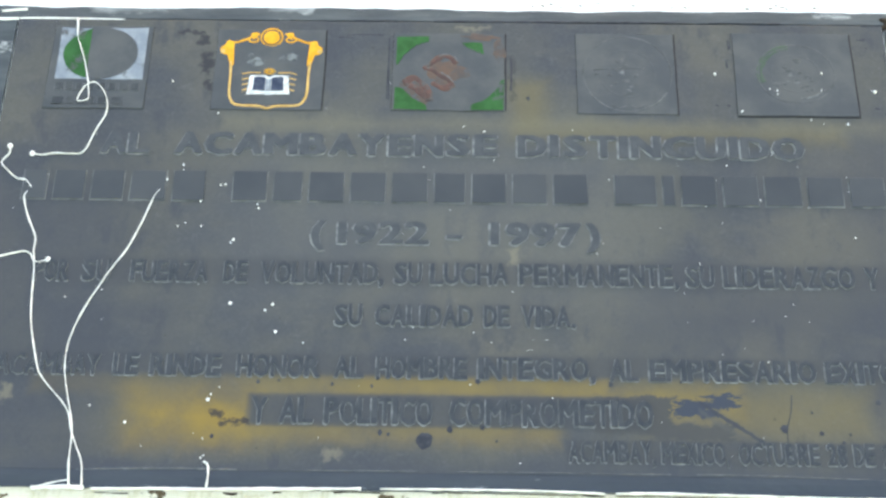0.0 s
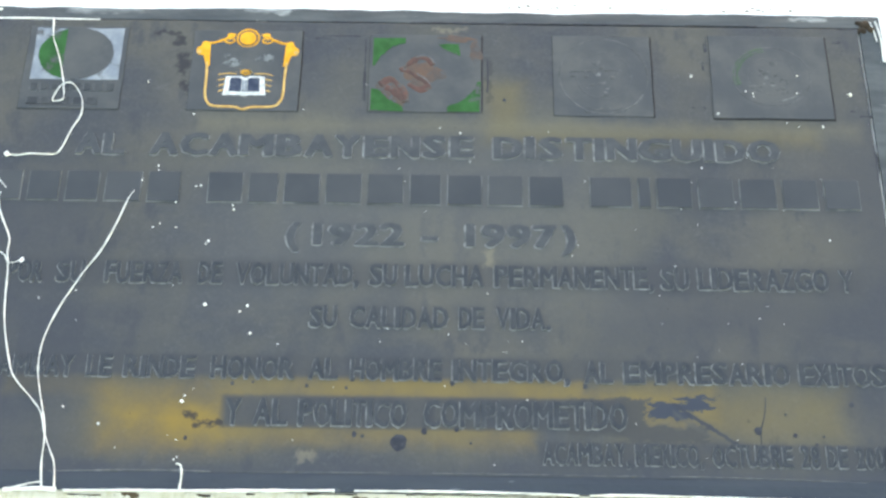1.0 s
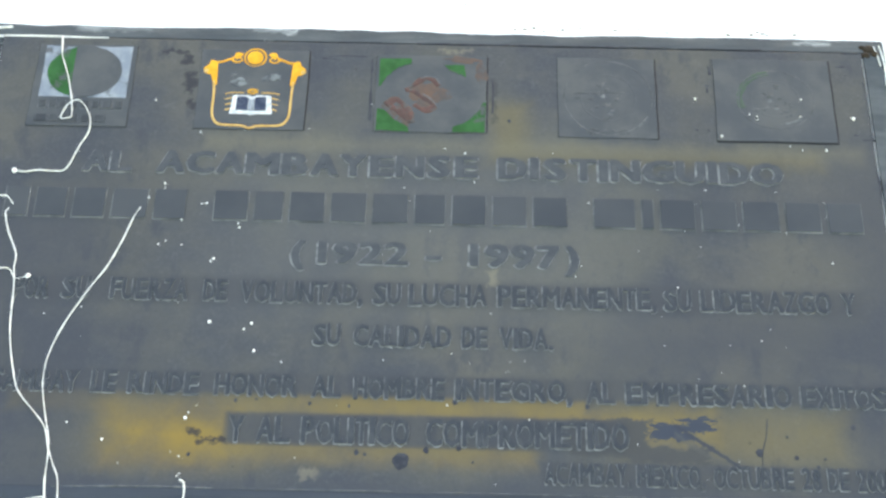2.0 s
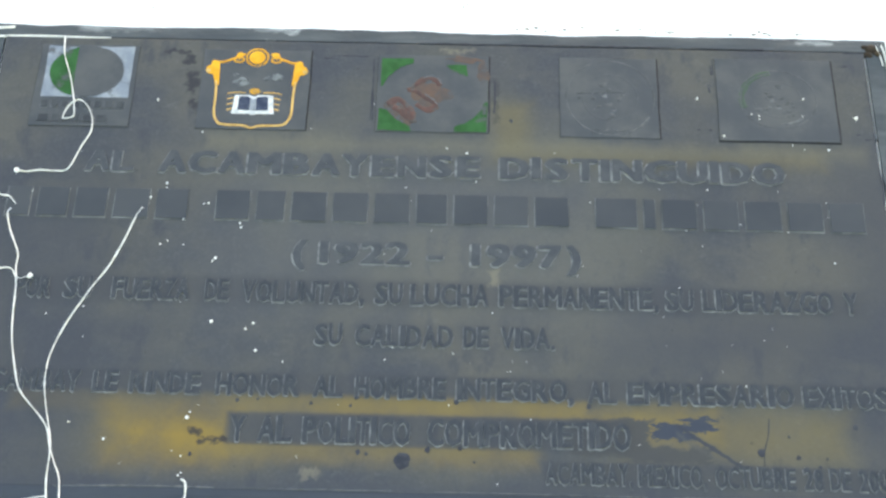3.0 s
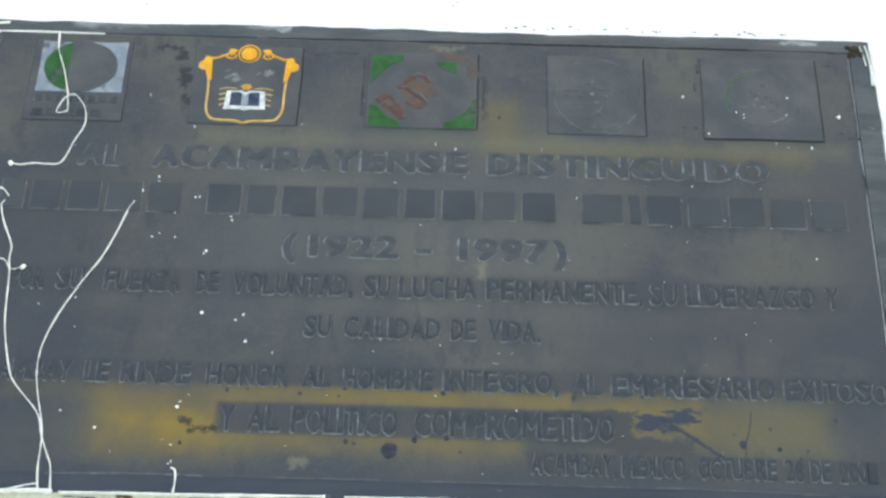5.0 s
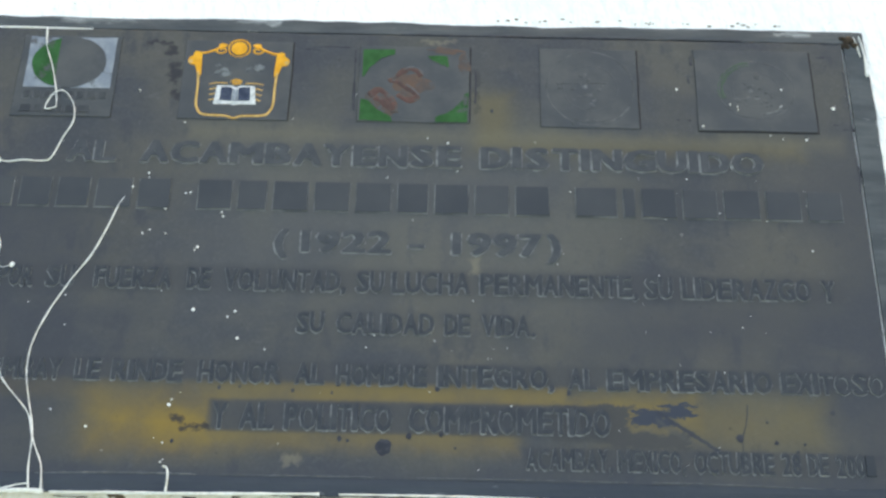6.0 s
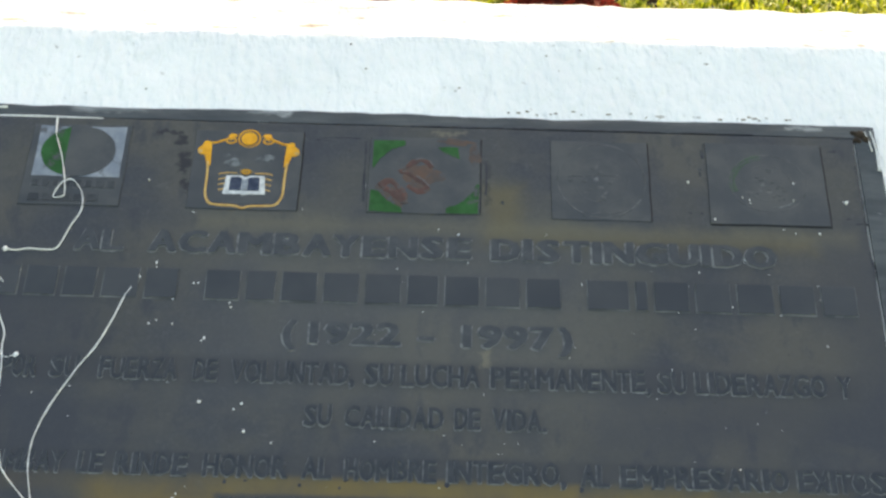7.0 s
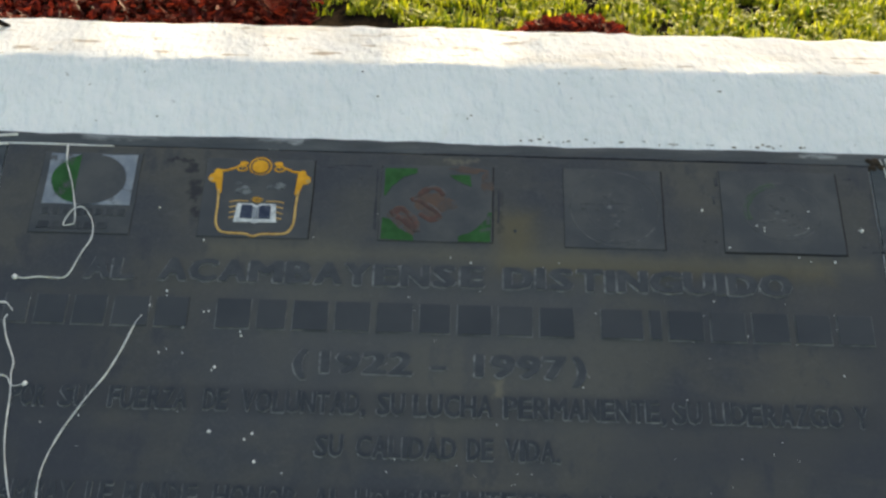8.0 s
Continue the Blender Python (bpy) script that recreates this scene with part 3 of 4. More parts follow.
def margin():
    """The dark-painted mortar bevel round the plate, its outer edge uneven."""
    bm = bmesh.new()
    inner, outer = [], []
    a = box(U0 - 0.0012, U1 + 0.0022, V0 + 0.0012, V1 + 0.0018)
    b = box(-0.637, 0.632, -0.3825, 0.3105)
    for k in range(4):
        n = 90 if k % 2 == 0 else 50
        for i in range(n):
            p, q = Vector(a[k]).lerp(Vector(a[(k + 1) % 4]), i / n), Vector(b[k]).lerp(Vector(b[(k + 1) % 4]), i / n)
            w = 0.0055 * noise.noise((q.x * 3.2, q.y * 3.2, 2.0)) + 0.0022 * noise.noise((q.x * 17, q.y * 17, 5.0)) + 0.0012 * noise.noise((q.x * 60, q.y * 60, 9.0))
            if k == 0:
                w *= 0.4
            out = (0, -1) if k == 0 else (1, 0) if k == 1 else (0, 1) if k == 2 else (-1, 0)
            inner.append(p)
            outer.append(q + Vector(out) * w)
    total = len(inner)
    rows = []
    for f, z in ((0.0, 0.0005), (0.0, 0.0042), (0.35, 0.0040), (1.0, 0.0030), (1.01, -0.003)):
        rows.append([bm.verts.new((*p.lerp(q, f), z + (0.0021 if f < 0.5 and z > 0.002 and p.y < V0 + 0.003 else 0.0) + (0.0006 * noise.noise((p.x * 50, p.y * 50, f))))) for p, q in zip(inner, outer)])
    for r, s in zip(rows, rows[1:]):
        for i in range(total):
            bm.faces.new((r[i], r[(i + 1) % total], s[(i + 1) % total], s[i]))
    bmesh.ops.recalc_face_normals(bm, faces=bm.faces[:])
    return part("mortar_margin", bm, MARGIN, plaque, "dark-painted mortar bevel with white smears")


margin()


# ---- emblem panels
def emblem(u0, u1, v0, v1, label, right=True, below=True, height=0.0012):
    holder = new("emblem_panel")
    holder.parent = plaque
    tagged(holder, label)
    joint = slab(ragged_box(u0 - 0.0005, u1 + (0.0020 if right else 0.0003), v0 - (0.0022 if below else 0.0002), v1 + 0.0003, 0.0011, 16, u0), TOP - 0.002, TOP + 0.0004)
    part("joint", joint, JOINT, holder)
    part("backing", slab(ragged_box(u0, u1, v0, v1, 0.0008, 16, u1), TOP - 0.001, TOP + height, 0.0005), PANEL, holder)
    return holder, TOP + height


def lay(name, outline, z, material, parent, label="", height=0.0005):
    return part(name, slab(outline, z - 0.0006, z + height), material, parent, label)


def cut(outline, keep):
    """The part of a polygon on one side of u = limit (keep: 'left' or 'right', limit)."""
    side, limit = keep
    out = []
    for (a, b), (c, d) in zip(outline, outline[1:] + outline[:1]):
        inside_a, inside_c = (a <= limit) == (side == "left"), (c <= limit) == (side == "left")
        if inside_a:
            out.append((a, b))
        if inside_a != inside_c:
            f = (limit - a) / (c - a)
            out.append((limit, b + f * (d - b)))
    return out


def emblem_halves():
    e, z = emblem(-0.5445, -0.4085, 0.1400, 0.2745, "square emblem, pale ground with an oval half green and half dark", False, False)
    lay("ground", ragged_box(-0.5345, -0.4150, 0.1868, 0.2712, 0.0016, 16, 3), z, PALE, e, "worn pale blue-grey ground")
    disc = oval(-0.4766, 0.2289, 0.0512, 0.0424)
    disc = [(u + 0.0010 * noise.noise((u * 90, v * 90, 4)), v + 0.0010 * noise.noise((u * 90, v * 90, 8))) for u, v in disc]
    lay("half_disc", cut(disc, ("left", -0.4925)), z + 0.0006, GREEN, e, "green enamel half disc")
    lay("half_disc", cut(disc, ("right", -0.4925)), z + 0.0006, PANEL, e, "dark grey half disc")
    lay("lower_band", ragged_box(-0.5440, -0.4090, 0.1410, 0.1640, 0.0008, 14, 6), z - 0.0002, PANEL, e)
    # two rows of worn characters
    for v, left, widths in ((0.1745, -0.5320, (13, 13, 12, 15, 14, 13, 15, 13)), (0.1520, -0.5330, (18, 14, 16, 9, 17, 18))):
        a = left
        for w in widths:
            w *= 0.001
            lay("bar", box(a - 0.0008, a + w - 0.0030, v - 0.0068, v + 0.0052), z, EDGE_PALE, e, height=0.0003)
            lay("bar", box(a + 0.0006, a + w - 0.0034, v - 0.0054, v + 0.0056), z + 0.0004, DARK, e, height=0.0006)
            a += w + 0.0012


emblem_halves()


def bead(name, points, width, z, material, parent, label="", wobble=0.12, rise=0.0011):
    return part(name, ribbon(bmesh.new(), points, width, z - 0.0003, z + min(width * 0.28, rise), wobble=wobble), material, parent, label, smooth=True)


def emblem_shield():
    e, z = emblem(-0.318, -0.1685, 0.1405, 0.271, "square emblem with a gold-framed shield and open white book", True, False)
    c = -0.2422
    lay("field", [(c - 0.049, 0.246), (c - 0.049, 0.163)] + oval(c - 0.037, 0.161, 0.012, 0.012, 6, 180, 270) + oval(c + 0.037, 0.161, 0.012, 0.012, 6, 270, 360) + [(c + 0.049, 0.246)], z, PANEL, e)
    rim = [(c - 0.0545, 0.218), (c - 0.0530, 0.195), (c - 0.0527, 0.168), (c - 0.0490, 0.155), (c - 0.0400, 0.1475), (c - 0.012, 0.1460), (c, 0.1425), (c + 0.012, 0.1460), (c + 0.040, 0.1475), (c + 0.049, 0.155), (c + 0.0527, 0.168), (c + 0.0530, 0.195), (c + 0.0545, 0.218)]
    bead("rim", rim, 0.0036, z, TAN, e, "faded gold rim")
    for s in (-1, 1):
        lay("scroll", [(c + s * u, v) for u, v in ((0.0500, 0.2115), (0.0555, 0.2125), (0.0600, 0.2290), (0.0665, 0.2300), (0.0705, 0.2365), (0.0690, 0.2415), (0.0640, 0.2450), (0.0622, 0.2515), (0.0580, 0.2530), (0.0520, 0.2495))], z, GOLD, e)
        lay("scroll_tip", oval(c + s * 0.0668, 0.2345, 0.0034, 0.0034, 12), z + 0.0004, TAN, e)
        bead("garland", [(c + s * u, v) for u, v in ((0.054, 0.2495), (0.047, 0.2500), (0.040, 0.2530), (0.033, 0.2560), (0.026, 0.2605), (0.018, 0.2640))], 0.0036, z, GOLD, e)
        bead("garland", [(c + s * u, v) for u, v in ((0.033, 0.2545), (0.030, 0.2510), (0.0245, 0.2500), (0.0195, 0.2530), (0.0210, 0.2570), (0.0255, 0.2575), (0.0265, 0.2545))], 0.0026, z, GOLD, e)
        lay("leaf", oval(c + s * 0.0245, 0.2625, 0.0055, 0.0040, 12), z, GOLD, e)
        for k in range(4):
            v = 0.1985 - 0.0088 * k
            bead("ray", [(c + s * 0.012, v + 0.0005), (c + s * 0.027, v + 0.0008), (c + s * (0.0372 - 0.0006 * k), v - 0.0015)], 0.0024, z + 0.0002, TAN, e)
    bead("ring", oval(c - 0.001, 0.2582, 0.0148, 0.0146, 26) + [(c + 0.0138, 0.2582)], 0.0026, z, GOLD, e)
    lay("boss", oval(c - 0.001, 0.2575, 0.0112, 0.0108, 24), z, GOLD, e, "orange boss", 0.0014)
    lay("ornament", oval(c, 0.2013, 0.0088, 0.0056, 16), z, TAN, e)
    bead("ornament_ring", oval(c, 0.2013, 0.0048, 0.0030, 12) + [(c + 0.0048, 0.2013)], 0.0018, z + 0.0004, GOLD, e)
    book = [(c - 0.0290, 0.1640), (c - 0.0060, 0.1645), (c, 0.1622), (c + 0.0060, 0.1645), (c + 0.0295, 0.1645), (c + 0.0285, 0.1690), (c + 0.0262, 0.1942), (c + 0.0060, 0.1948), (c, 0.1915), (c - 0.0060, 0.1948), (c - 0.0262, 0.1942), (c - 0.0282, 0.1690)]
    lay("book", book, z + 0.0004, WHITE, e, "white open book", 0.0010)
    for s in (-1, 1):
        lay("page", [(c + s * u, v) for u, v in ((0.0042, 0.1695), (0.0208, 0.1702), (0.0198, 0.1915), (0.0085, 0.1918), (0.0042, 0.1900))], z + 0.0016, NAVY, e, "dark blue page")
        lay("page_fold", [(c + s * u, v) for u, v in ((0.0004, 0.1690), (0.0034, 0.1702), (0.0034, 0.1890), (0.0004, 0.1878))], z + 0.0015, PALE, e)
    for u, v, a, b in ((-0.2595, 0.2170, 0.0130, 0.0085), (-0.2705, 0.2290, 0.0050, 0.0030), (-0.2700, 0.2150, 0.0060, 0.0040), (-0.2130, 0.2250, 0.0100, 0.0080), (-0.2260, 0.2235, 0.0070, 0.0045)):
        lay("worn_mark", [(p + 0.005 * noise.noise((p * 300, q * 300, 1)), q + 0.004 * noise.noise((p * 300, q * 300, 7))) for p, q in oval(u, v, a * 0.8, b * 0.8, 18)], z + 0.0005, WORN, e)


emblem_shield()


def emblem_green():
    e, z = emblem(-0.0745, 0.0775, 0.1418, 0.2675, "square emblem, green corners round a grey oval with rusty red strokes", True, False)
    c, d, a, b = 0.0030, 0.2025, 0.0715, 0.0575
    lay("oval", oval(c, d, a * 0.97, b * 0.97, 40), z, PANEL, e, height=0.00015)
    for su, sv, lo, hi in ((-1, 1, 13, 65), (-1, -1, 25, 64), (1, -1, 12, 66)):
        cu, cv = c + su * 0.0735, d + sv * 0.0595
        curve = [(c + su * (u - c), d + sv * (v - d)) for u, v in oval(c, d, a, b, 14, lo, hi)]
        shape = [(cu, cv), (cu, curve[0][1])] + curve + [(curve[-1][0], cv)]
        shape = [(p + 0.0022 * noise.noise((p * 160, q * 160, 2)), q + 0.0022 * noise.noise((p * 160, q * 160, 6))) for p, q in shape]
        lay("corner", shape, z, GREEN, e, "flaking green enamel corner")
    lay("corner", [(p + 0.003 * noise.noise((p * 160, q * 160, 3)), q + 0.003 * noise.noise((p * 160, q * 160, 9))) for p, q in ((0.019, 0.251), (0.034, 0.2525), (0.048, 0.2520), (0.0485, 0.242), (0.0480, 0.2320), (0.0400, 0.2365), (0.0280, 0.2430))], z, GREEN, e, "rest of a green enamel corner")
    for u, v, r, q, k in ((-0.006, 0.207, 0.031, 0.023, 1), (0.014, 0.202, 0.018, 0.018, 2), (-0.043, 0.181, 0.019, 0.017, 3), (-0.031, 0.164, 0.014, 0.015, 4), (-0.004, 0.184, 0.019, 0.014, 5), (0.070, 0.240, 0.008, 0.022, 6), (0.045, 0.262, 0.028, 0.006, 7)):
        part("rust_stain", dome(bmesh.new(), u, v, r, q, z - 0.0004, z + 0.00035, 28, 0.55, k * 3.1), RUST_THIN, e, "thin rusty stain")
    for pts, w in ((((-0.0330, 0.2090), (-0.0240, 0.2160), (-0.0140, 0.2250), (-0.0030, 0.2290), (0.0070, 0.2250), (0.0115, 0.2170)), 0.0085),
                   (((-0.0320, 0.2090), (-0.0210, 0.2070), (-0.0110, 0.1990), (0.0000, 0.1920), (0.0055, 0.1850), (-0.0010, 0.1780), (-0.0100, 0.1790), (-0.0210, 0.1860)), 0.0080),
                   (((-0.0590, 0.1840), (-0.0500, 0.1920), (-0.0430, 0.1930), (-0.0340, 0.1840), (-0.0270, 0.1740), (-0.0240, 0.1560)), 0.0095), (((-0.0520, 0.1810), (-0.0420, 0.1760), (-0.0330, 0.1680), (-0.0290, 0.1600)), 0.0085)):
        bead("stroke", pts, w, z, RUST, e, "rusty red worn stroke", 0.8, 0.0009)
    for pts in (((-0.0130, 0.2280), (-0.0030, 0.2325), (0.0080, 0.2290), (0.0135, 0.2200)), ((-0.0090, 0.2030), (0.0020, 0.1950), (0.0085, 0.1860))):
        bead("rubbed_edge", pts, 0.0020, z + 0.0004, EDGE_PALE, e, "", 0.9, 0.0005)


emblem_green()


def emblem_ring(u0, u1, v0, v1, label, middle, half, green):
    e, z = emblem(u0, u1, v0, v1, label, True, green, 0.0014 if green else 0.0010)
    (u, v), (a, b) = middle, half
    bead("ring", oval(u, v, a, b, 40) + [(u + a, v)], 0.0026, z - 0.0002, EDGE_DIM, e, "", 1.2, 0.0004)
    bead("inner_ring", oval(u, v, a * 0.62, b * 0.62, 30) + [(u + a * 0.62, v)], 0.0030, z - 0.0006, PANEL, e, "", 1.2)
    if green:
        for k, w in ((0.98, 0.005), (0.88, 0.007)):
            bead("green_trace", oval(u, v, a * k, b * k, 14, 98, 200), w, z - 0.0001, GREEN_DIM, e, "faint worn green arc", 0.9, 0.0003)
        bead("rubbed_arc", oval(u, v, a * 0.92, b * 0.86, 10, 272, 322), 0.0028, z, EDGE_PALE, e, "pale rubbed arc", 1.2, 0.0004)
    else:
        for start, end in ((205, 256), (292, 330)):
            bead("rubbed_arc", oval(u, v, a, b, 12, start, end), 0.0020, z, EDGE_PALE, e, "pale rubbed arc", 1.2, 0.0005)
        for side in (-1, 1):      # curled foot of the worn relief
            bead("curl", [(u + side * p, v + q) for p, q in ((0.022, -0.061), (0.026, -0.057), (0.023, -0.051), (0.018, -0.053), (0.011, -0.055), (0.004, -0.052))], 0.0018, z, EDGE_DIM, e, "", 0.8, 0.0005)
        bead("bar_relief", [(u - 0.046, v + 0.006), (u - 0.02, v + 0.008), (u + 0.024, v + 0.009)], 0.0016, z, EDGE_DIM, e, "", 1.0, 0.0004)
    rng = random.Random(int(u0 * 1000))
    for k in range(20):
        ang, f, size = rng.uniform(0, 6.28), rng.uniform(0.08, 0.7), rng.uniform(0.002, 0.006)
        bm = dome(bmesh.new(), u + a * f * math.cos(ang), v + b * f * math.sin(ang), size, size * rng.uniform(0.4, 0.9), z - 0.0003, z + 0.0003, 12, 0.9, k)
        part("relief", bm, EDGE_DIM if k % 5 else EDGE_PALE, e, smooth=True)


emblem_ring(0.1755, 0.3090, 0.1388, 0.2690, "square dark grey emblem with a faint round relief", (0.2440, 0.2035), (0.0600, 0.0605), False)
emblem_ring(0.3900, 0.5505, 0.1385, 0.2720, "square dark grey emblem with a faint ring and green trace", (0.4720, 0.2060), (0.0530, 0.0470), True)


# ---- inscription
class Glyphs:
    """Letters of the built-in font as bevelled meshes one unit high, with their advances."""

    def __init__(self):
        self.made, self.spans = {}, {}
        self.tall = self.measure("I")[3]

    def curve(self, body, depth=0.0):
        data = bpy.data.curves.new("glyph", "FONT")
        data.body, data.extrude, data.resolution_u = body, depth, 2
        ob = bpy.data.objects.new("glyph", data)
        scene.collection.objects.link(ob)
        bpy.context.view_layer.update()
        mesh = bpy.data.meshes.new_from_object(ob.evaluated_get(bpy.context.evaluated_depsgraph_get()))
        bpy.data.objects.remove(ob)
        bpy.data.curves.remove(data)
        return mesh

    def measure(self, body):
        mesh = self.curve(body)
        xs, ys = [v.co.x for v in mesh.vertices], [v.co.y for v in mesh.vertices]
        bpy.data.meshes.remove(mesh)
        return min(xs), max(xs), min(ys), max(ys)

    def union(self, bm, thin, shifts, low, high, material):
        """The outline covered by shifted copies of a flat glyph, as a solid from low to high."""
        points, faces = [], []
        thin.calc_loop_triangles()
        for dx, dy in shifts:
            old = len(points)
            points += [Vector((v.co.x + dx, v.co.y + dy)) for v in thin.vertices]
            faces += [[old + k for k in t.vertices] for t in thin.loop_triangles]
        out = delaunay_2d_cdt(points, [], faces, 1, 1e-5)
        kept = [f for f, origin in zip(out[2], out[5]) if origin]
        top = {k: bm.verts.new((*out[0][k], high)) for f in kept for k in f}
        foot = {}
        count = {}
        for f in kept:
            made = bm.faces.new([top[k] for k in f])
            made.normal_update()
            if made.normal.z < 0:
                made.normal_flip()
            made.material_index = material
            for p, q in zip(f, f[1:] + f[:1]):
                count[frozenset((p, q))] = count.get(frozenset((p, q)), []) + [(p, q)]
        for uses in count.values():
            if len(uses) == 1:
                p, q = uses[0]
                for k in (p, q):
                    if k not in foot:
                        foot[k] = bm.verts.new((*out[0][k], low))
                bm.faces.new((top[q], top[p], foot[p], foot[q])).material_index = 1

    def mesh(self, c, fat):
        """The mesh of a letter, its strokes thickened by fat to either side, and its reach across."""
        if (c, fat) not in self.made:
            thin = self.curve(c)
            bm = bmesh.new()
            heavy = [(x, y) for x in (-fat, 0.0, fat) for y in (-fat * 0.45, fat * 0.45)]
            # low pale rim round the letter, pushed to its left and foot
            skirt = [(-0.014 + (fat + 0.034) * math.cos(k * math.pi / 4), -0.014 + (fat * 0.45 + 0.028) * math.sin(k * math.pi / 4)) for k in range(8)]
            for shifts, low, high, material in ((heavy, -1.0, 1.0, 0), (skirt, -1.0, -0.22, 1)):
                self.union(bm, thin, shifts, low, high, material)
            bmesh.ops.dissolve_limit(bm, angle_limit=0.02, verts=bm.verts[:], edges=bm.edges[:], delimit={"MATERIAL"})
            self.spans[c, fat] = (min(v.co.x for v in thin.vertices) - fat, max(v.co.x for v in thin.vertices) + fat)
            mesh = bpy.data.meshes.new("letter")
            bm.to_mesh(mesh)
            bm.free()
            bpy.data.meshes.remove(thin)
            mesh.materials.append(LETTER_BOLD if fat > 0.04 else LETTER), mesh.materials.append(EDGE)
            mesh.name = "letter"
            self.made[c, fat] = mesh
        return self.made[c, fat], self.spans[c, fat]


glyphs = Glyphs()
PROUD = 0.0012                        # half the height of a letter


ADVANCE = dict(A=0.72, B=0.72, C=0.72, D=0.72, E=0.67, F=0.61, G=0.78, H=0.72, I=0.29, L=0.61, M=0.85, N=0.73, O=0.78, P=0.67, R=0.73, S=0.67, T=0.63, U=0.72, V=0.67, X=0.67, Y=0.68, Z=0.62)
ADVANCE.update({",": 0.28, ".": 0.28, "-": 0.42, "1": 0.46, "(": 0.36, ")": 0.36})


def inscription(words, v0, v1, proud=PROUD, fat=0.034, gap=0.020):
    """One line of raised letters; each word fills its stretch of the plate, each letter its share of the word."""
    line = new("inscription_line")
    line.parent = plaque
    rng = random.Random(int(v1 * 1e4))
    for body, u0, u1 in words:
        unit = (u1 - u0) / sum(ADVANCE.get(c, 0.58) for c in body)
        x = u0
        for c in body:
            room = ADVANCE.get(c, 0.58) * unit
            a, b = x + gap * unit, x + room - gap * unit
            if c == "_":
                part("bar", slab(box(a, b, v0, v1), TOP - 0.001, TOP + proud * 1.6, 0.0004), LETTER, line)
            else:
                mesh, (low, high) = glyphs.mesh(c, fat)
                ob = new("letter", mesh)
                tall = (v1 - v0) / glyphs.tall
                slack = max(b - a - (high - low) * tall * 1.35, 0.0)
                a, b = a + slack / 2, b - slack / 2
                ob.parent = line
                ob.scale = ((b - a) / (high - low), tall * rng.uniform(0.985, 1.015), proud)
                ob.location = (a - low * ob.scale.x, v0 + rng.uniform(-0.0005, 0.0005), TOP + proud * rng.uniform(0.35, 0.6))
            x += room
    return line


inscription((("AL", -0.458, -0.391), ("ACAMBAYENSE", -0.360, 0.071), ("DISTINGUIDO", 0.093, 0.473)), 0.0715, 0.1030, fat=0.048)
inscription((("(", -0.172, -0.152), ("1922", -0.144, -0.019), ("-", 0.001, 0.024), ("1997", 0.051, 0.176), (")", 0.180, 0.200)), -0.0590, -0.0285, 0.0009, 0.042)
inscription((("POR", -0.519, -0.473), ("SU", -0.457, -0.420), ("FUERZA", -0.396, -0.297), ("DE", -0.278, -0.247), ("VOLUNTAD,", -0.231, -0.075), ("SU", -0.063, -0.027), ("LUCHA", -0.018, 0.082),
             ("PERMANENTE,", 0.094, 0.296), ("SU", 0.304, 0.340), ("LIDERAZGO", 0.350, 0.516), ("Y", 0.528, 0.546)), -0.1155, -0.0870, 0.0011)
inscription((("SU", -0.135, -0.100), ("CALIDAD", -0.085, 0.038), ("DE", 0.050, 0.083), ("VIDA.", 0.097, 0.165)), -0.1730, -0.1455, 0.0011)
inscription((("ACAMBAY", -0.546, -0.417), ("LE", -0.402, -0.370), ("RINDE", -0.357, -0.269), ("HONOR", -0.251, -0.148), ("AL", -0.132, -0.095), ("HOMBRE", -0.081, 0.031), ("INTEGRO,", 0.043, 0.187),
             ("AL", 0.203, 0.239), ("EMPRESARIO", 0.251, 0.454), ("EXITOSO", 0.464, 0.594)), -0.2420, -0.2150, 0.0011)
inscription((("Y", -0.228, -0.209), ("AL", -0.195, -0.153), ("POLITICO", -0.141, -0.010), ("COMPROMETIDO", 0.009, 0.254)), -0.3010, -0.2690, 0.0011)
inscription((("ACAMBAY,", 0.151, 0.255), ("MEXICO,", 0.260, 0.342), ("OCTUBRE", 0.351, 0.447), ("28", 0.455, 0.479), ("DE", 0.486, 0.512), ("200_", 0.520, 0.567)), -0.3455, -0.3200, 0.0010)


def barred_line(words, v0, v1):
    """A line of plain raised bars in place of letters, each with a pale rim."""
    line = new("inscription_line")
    line.parent = plaque
    rng = random.Random(3)
    for u0, u1, widths in words:
        unit, a = (u1 - u0) / sum(widths), u0
        for w in widths:
            left, right = a + 0.07 * unit, a + (w - 0.07) * unit
            bm = slab(ragged_box(left, right, v0, v1, 0.0006, 6, left), TOP - 0.001, TOP + PROUD * 1.5, 0.0005)
            skirt = slab(ragged_box(left - 0.0017, right + 0.0010, v0 - 0.0017, v1 + 0.0007, 0.0006, 6, right), TOP - 0.001, TOP + 0.0004 + rng.uniform(0, 0.0001))
            over = bpy.data.meshes.new("skirt")
            skirt.to_mesh(over)
            skirt.free()
            bm.from_mesh(over)
            bpy.data.meshes.remove(over)
            for f in bm.faces:
                f.normal_update()
                f.material_index = 0 if f.calc_center_median().z > TOP + 0.0010 and abs(f.normal.z) > 0.4 else 1
            part("bar", bm, [BAR, BAR_EDGE], line)
            a += w * unit


barred_line(((-0.5560, -0.3090, (0.56, 0.68, 0.70, 0.76, 0.70)), (-0.2810, 0.1890, (0.76, 0.66, 0.78, 0.78, 0.78, 0.70, 0.76, 0.76, 0.76)), (0.2150, 0.5735, (0.88, 0.34, 0.76, 0.76, 0.78, 0.76, 0.76))), 0.0008, 0.0440)


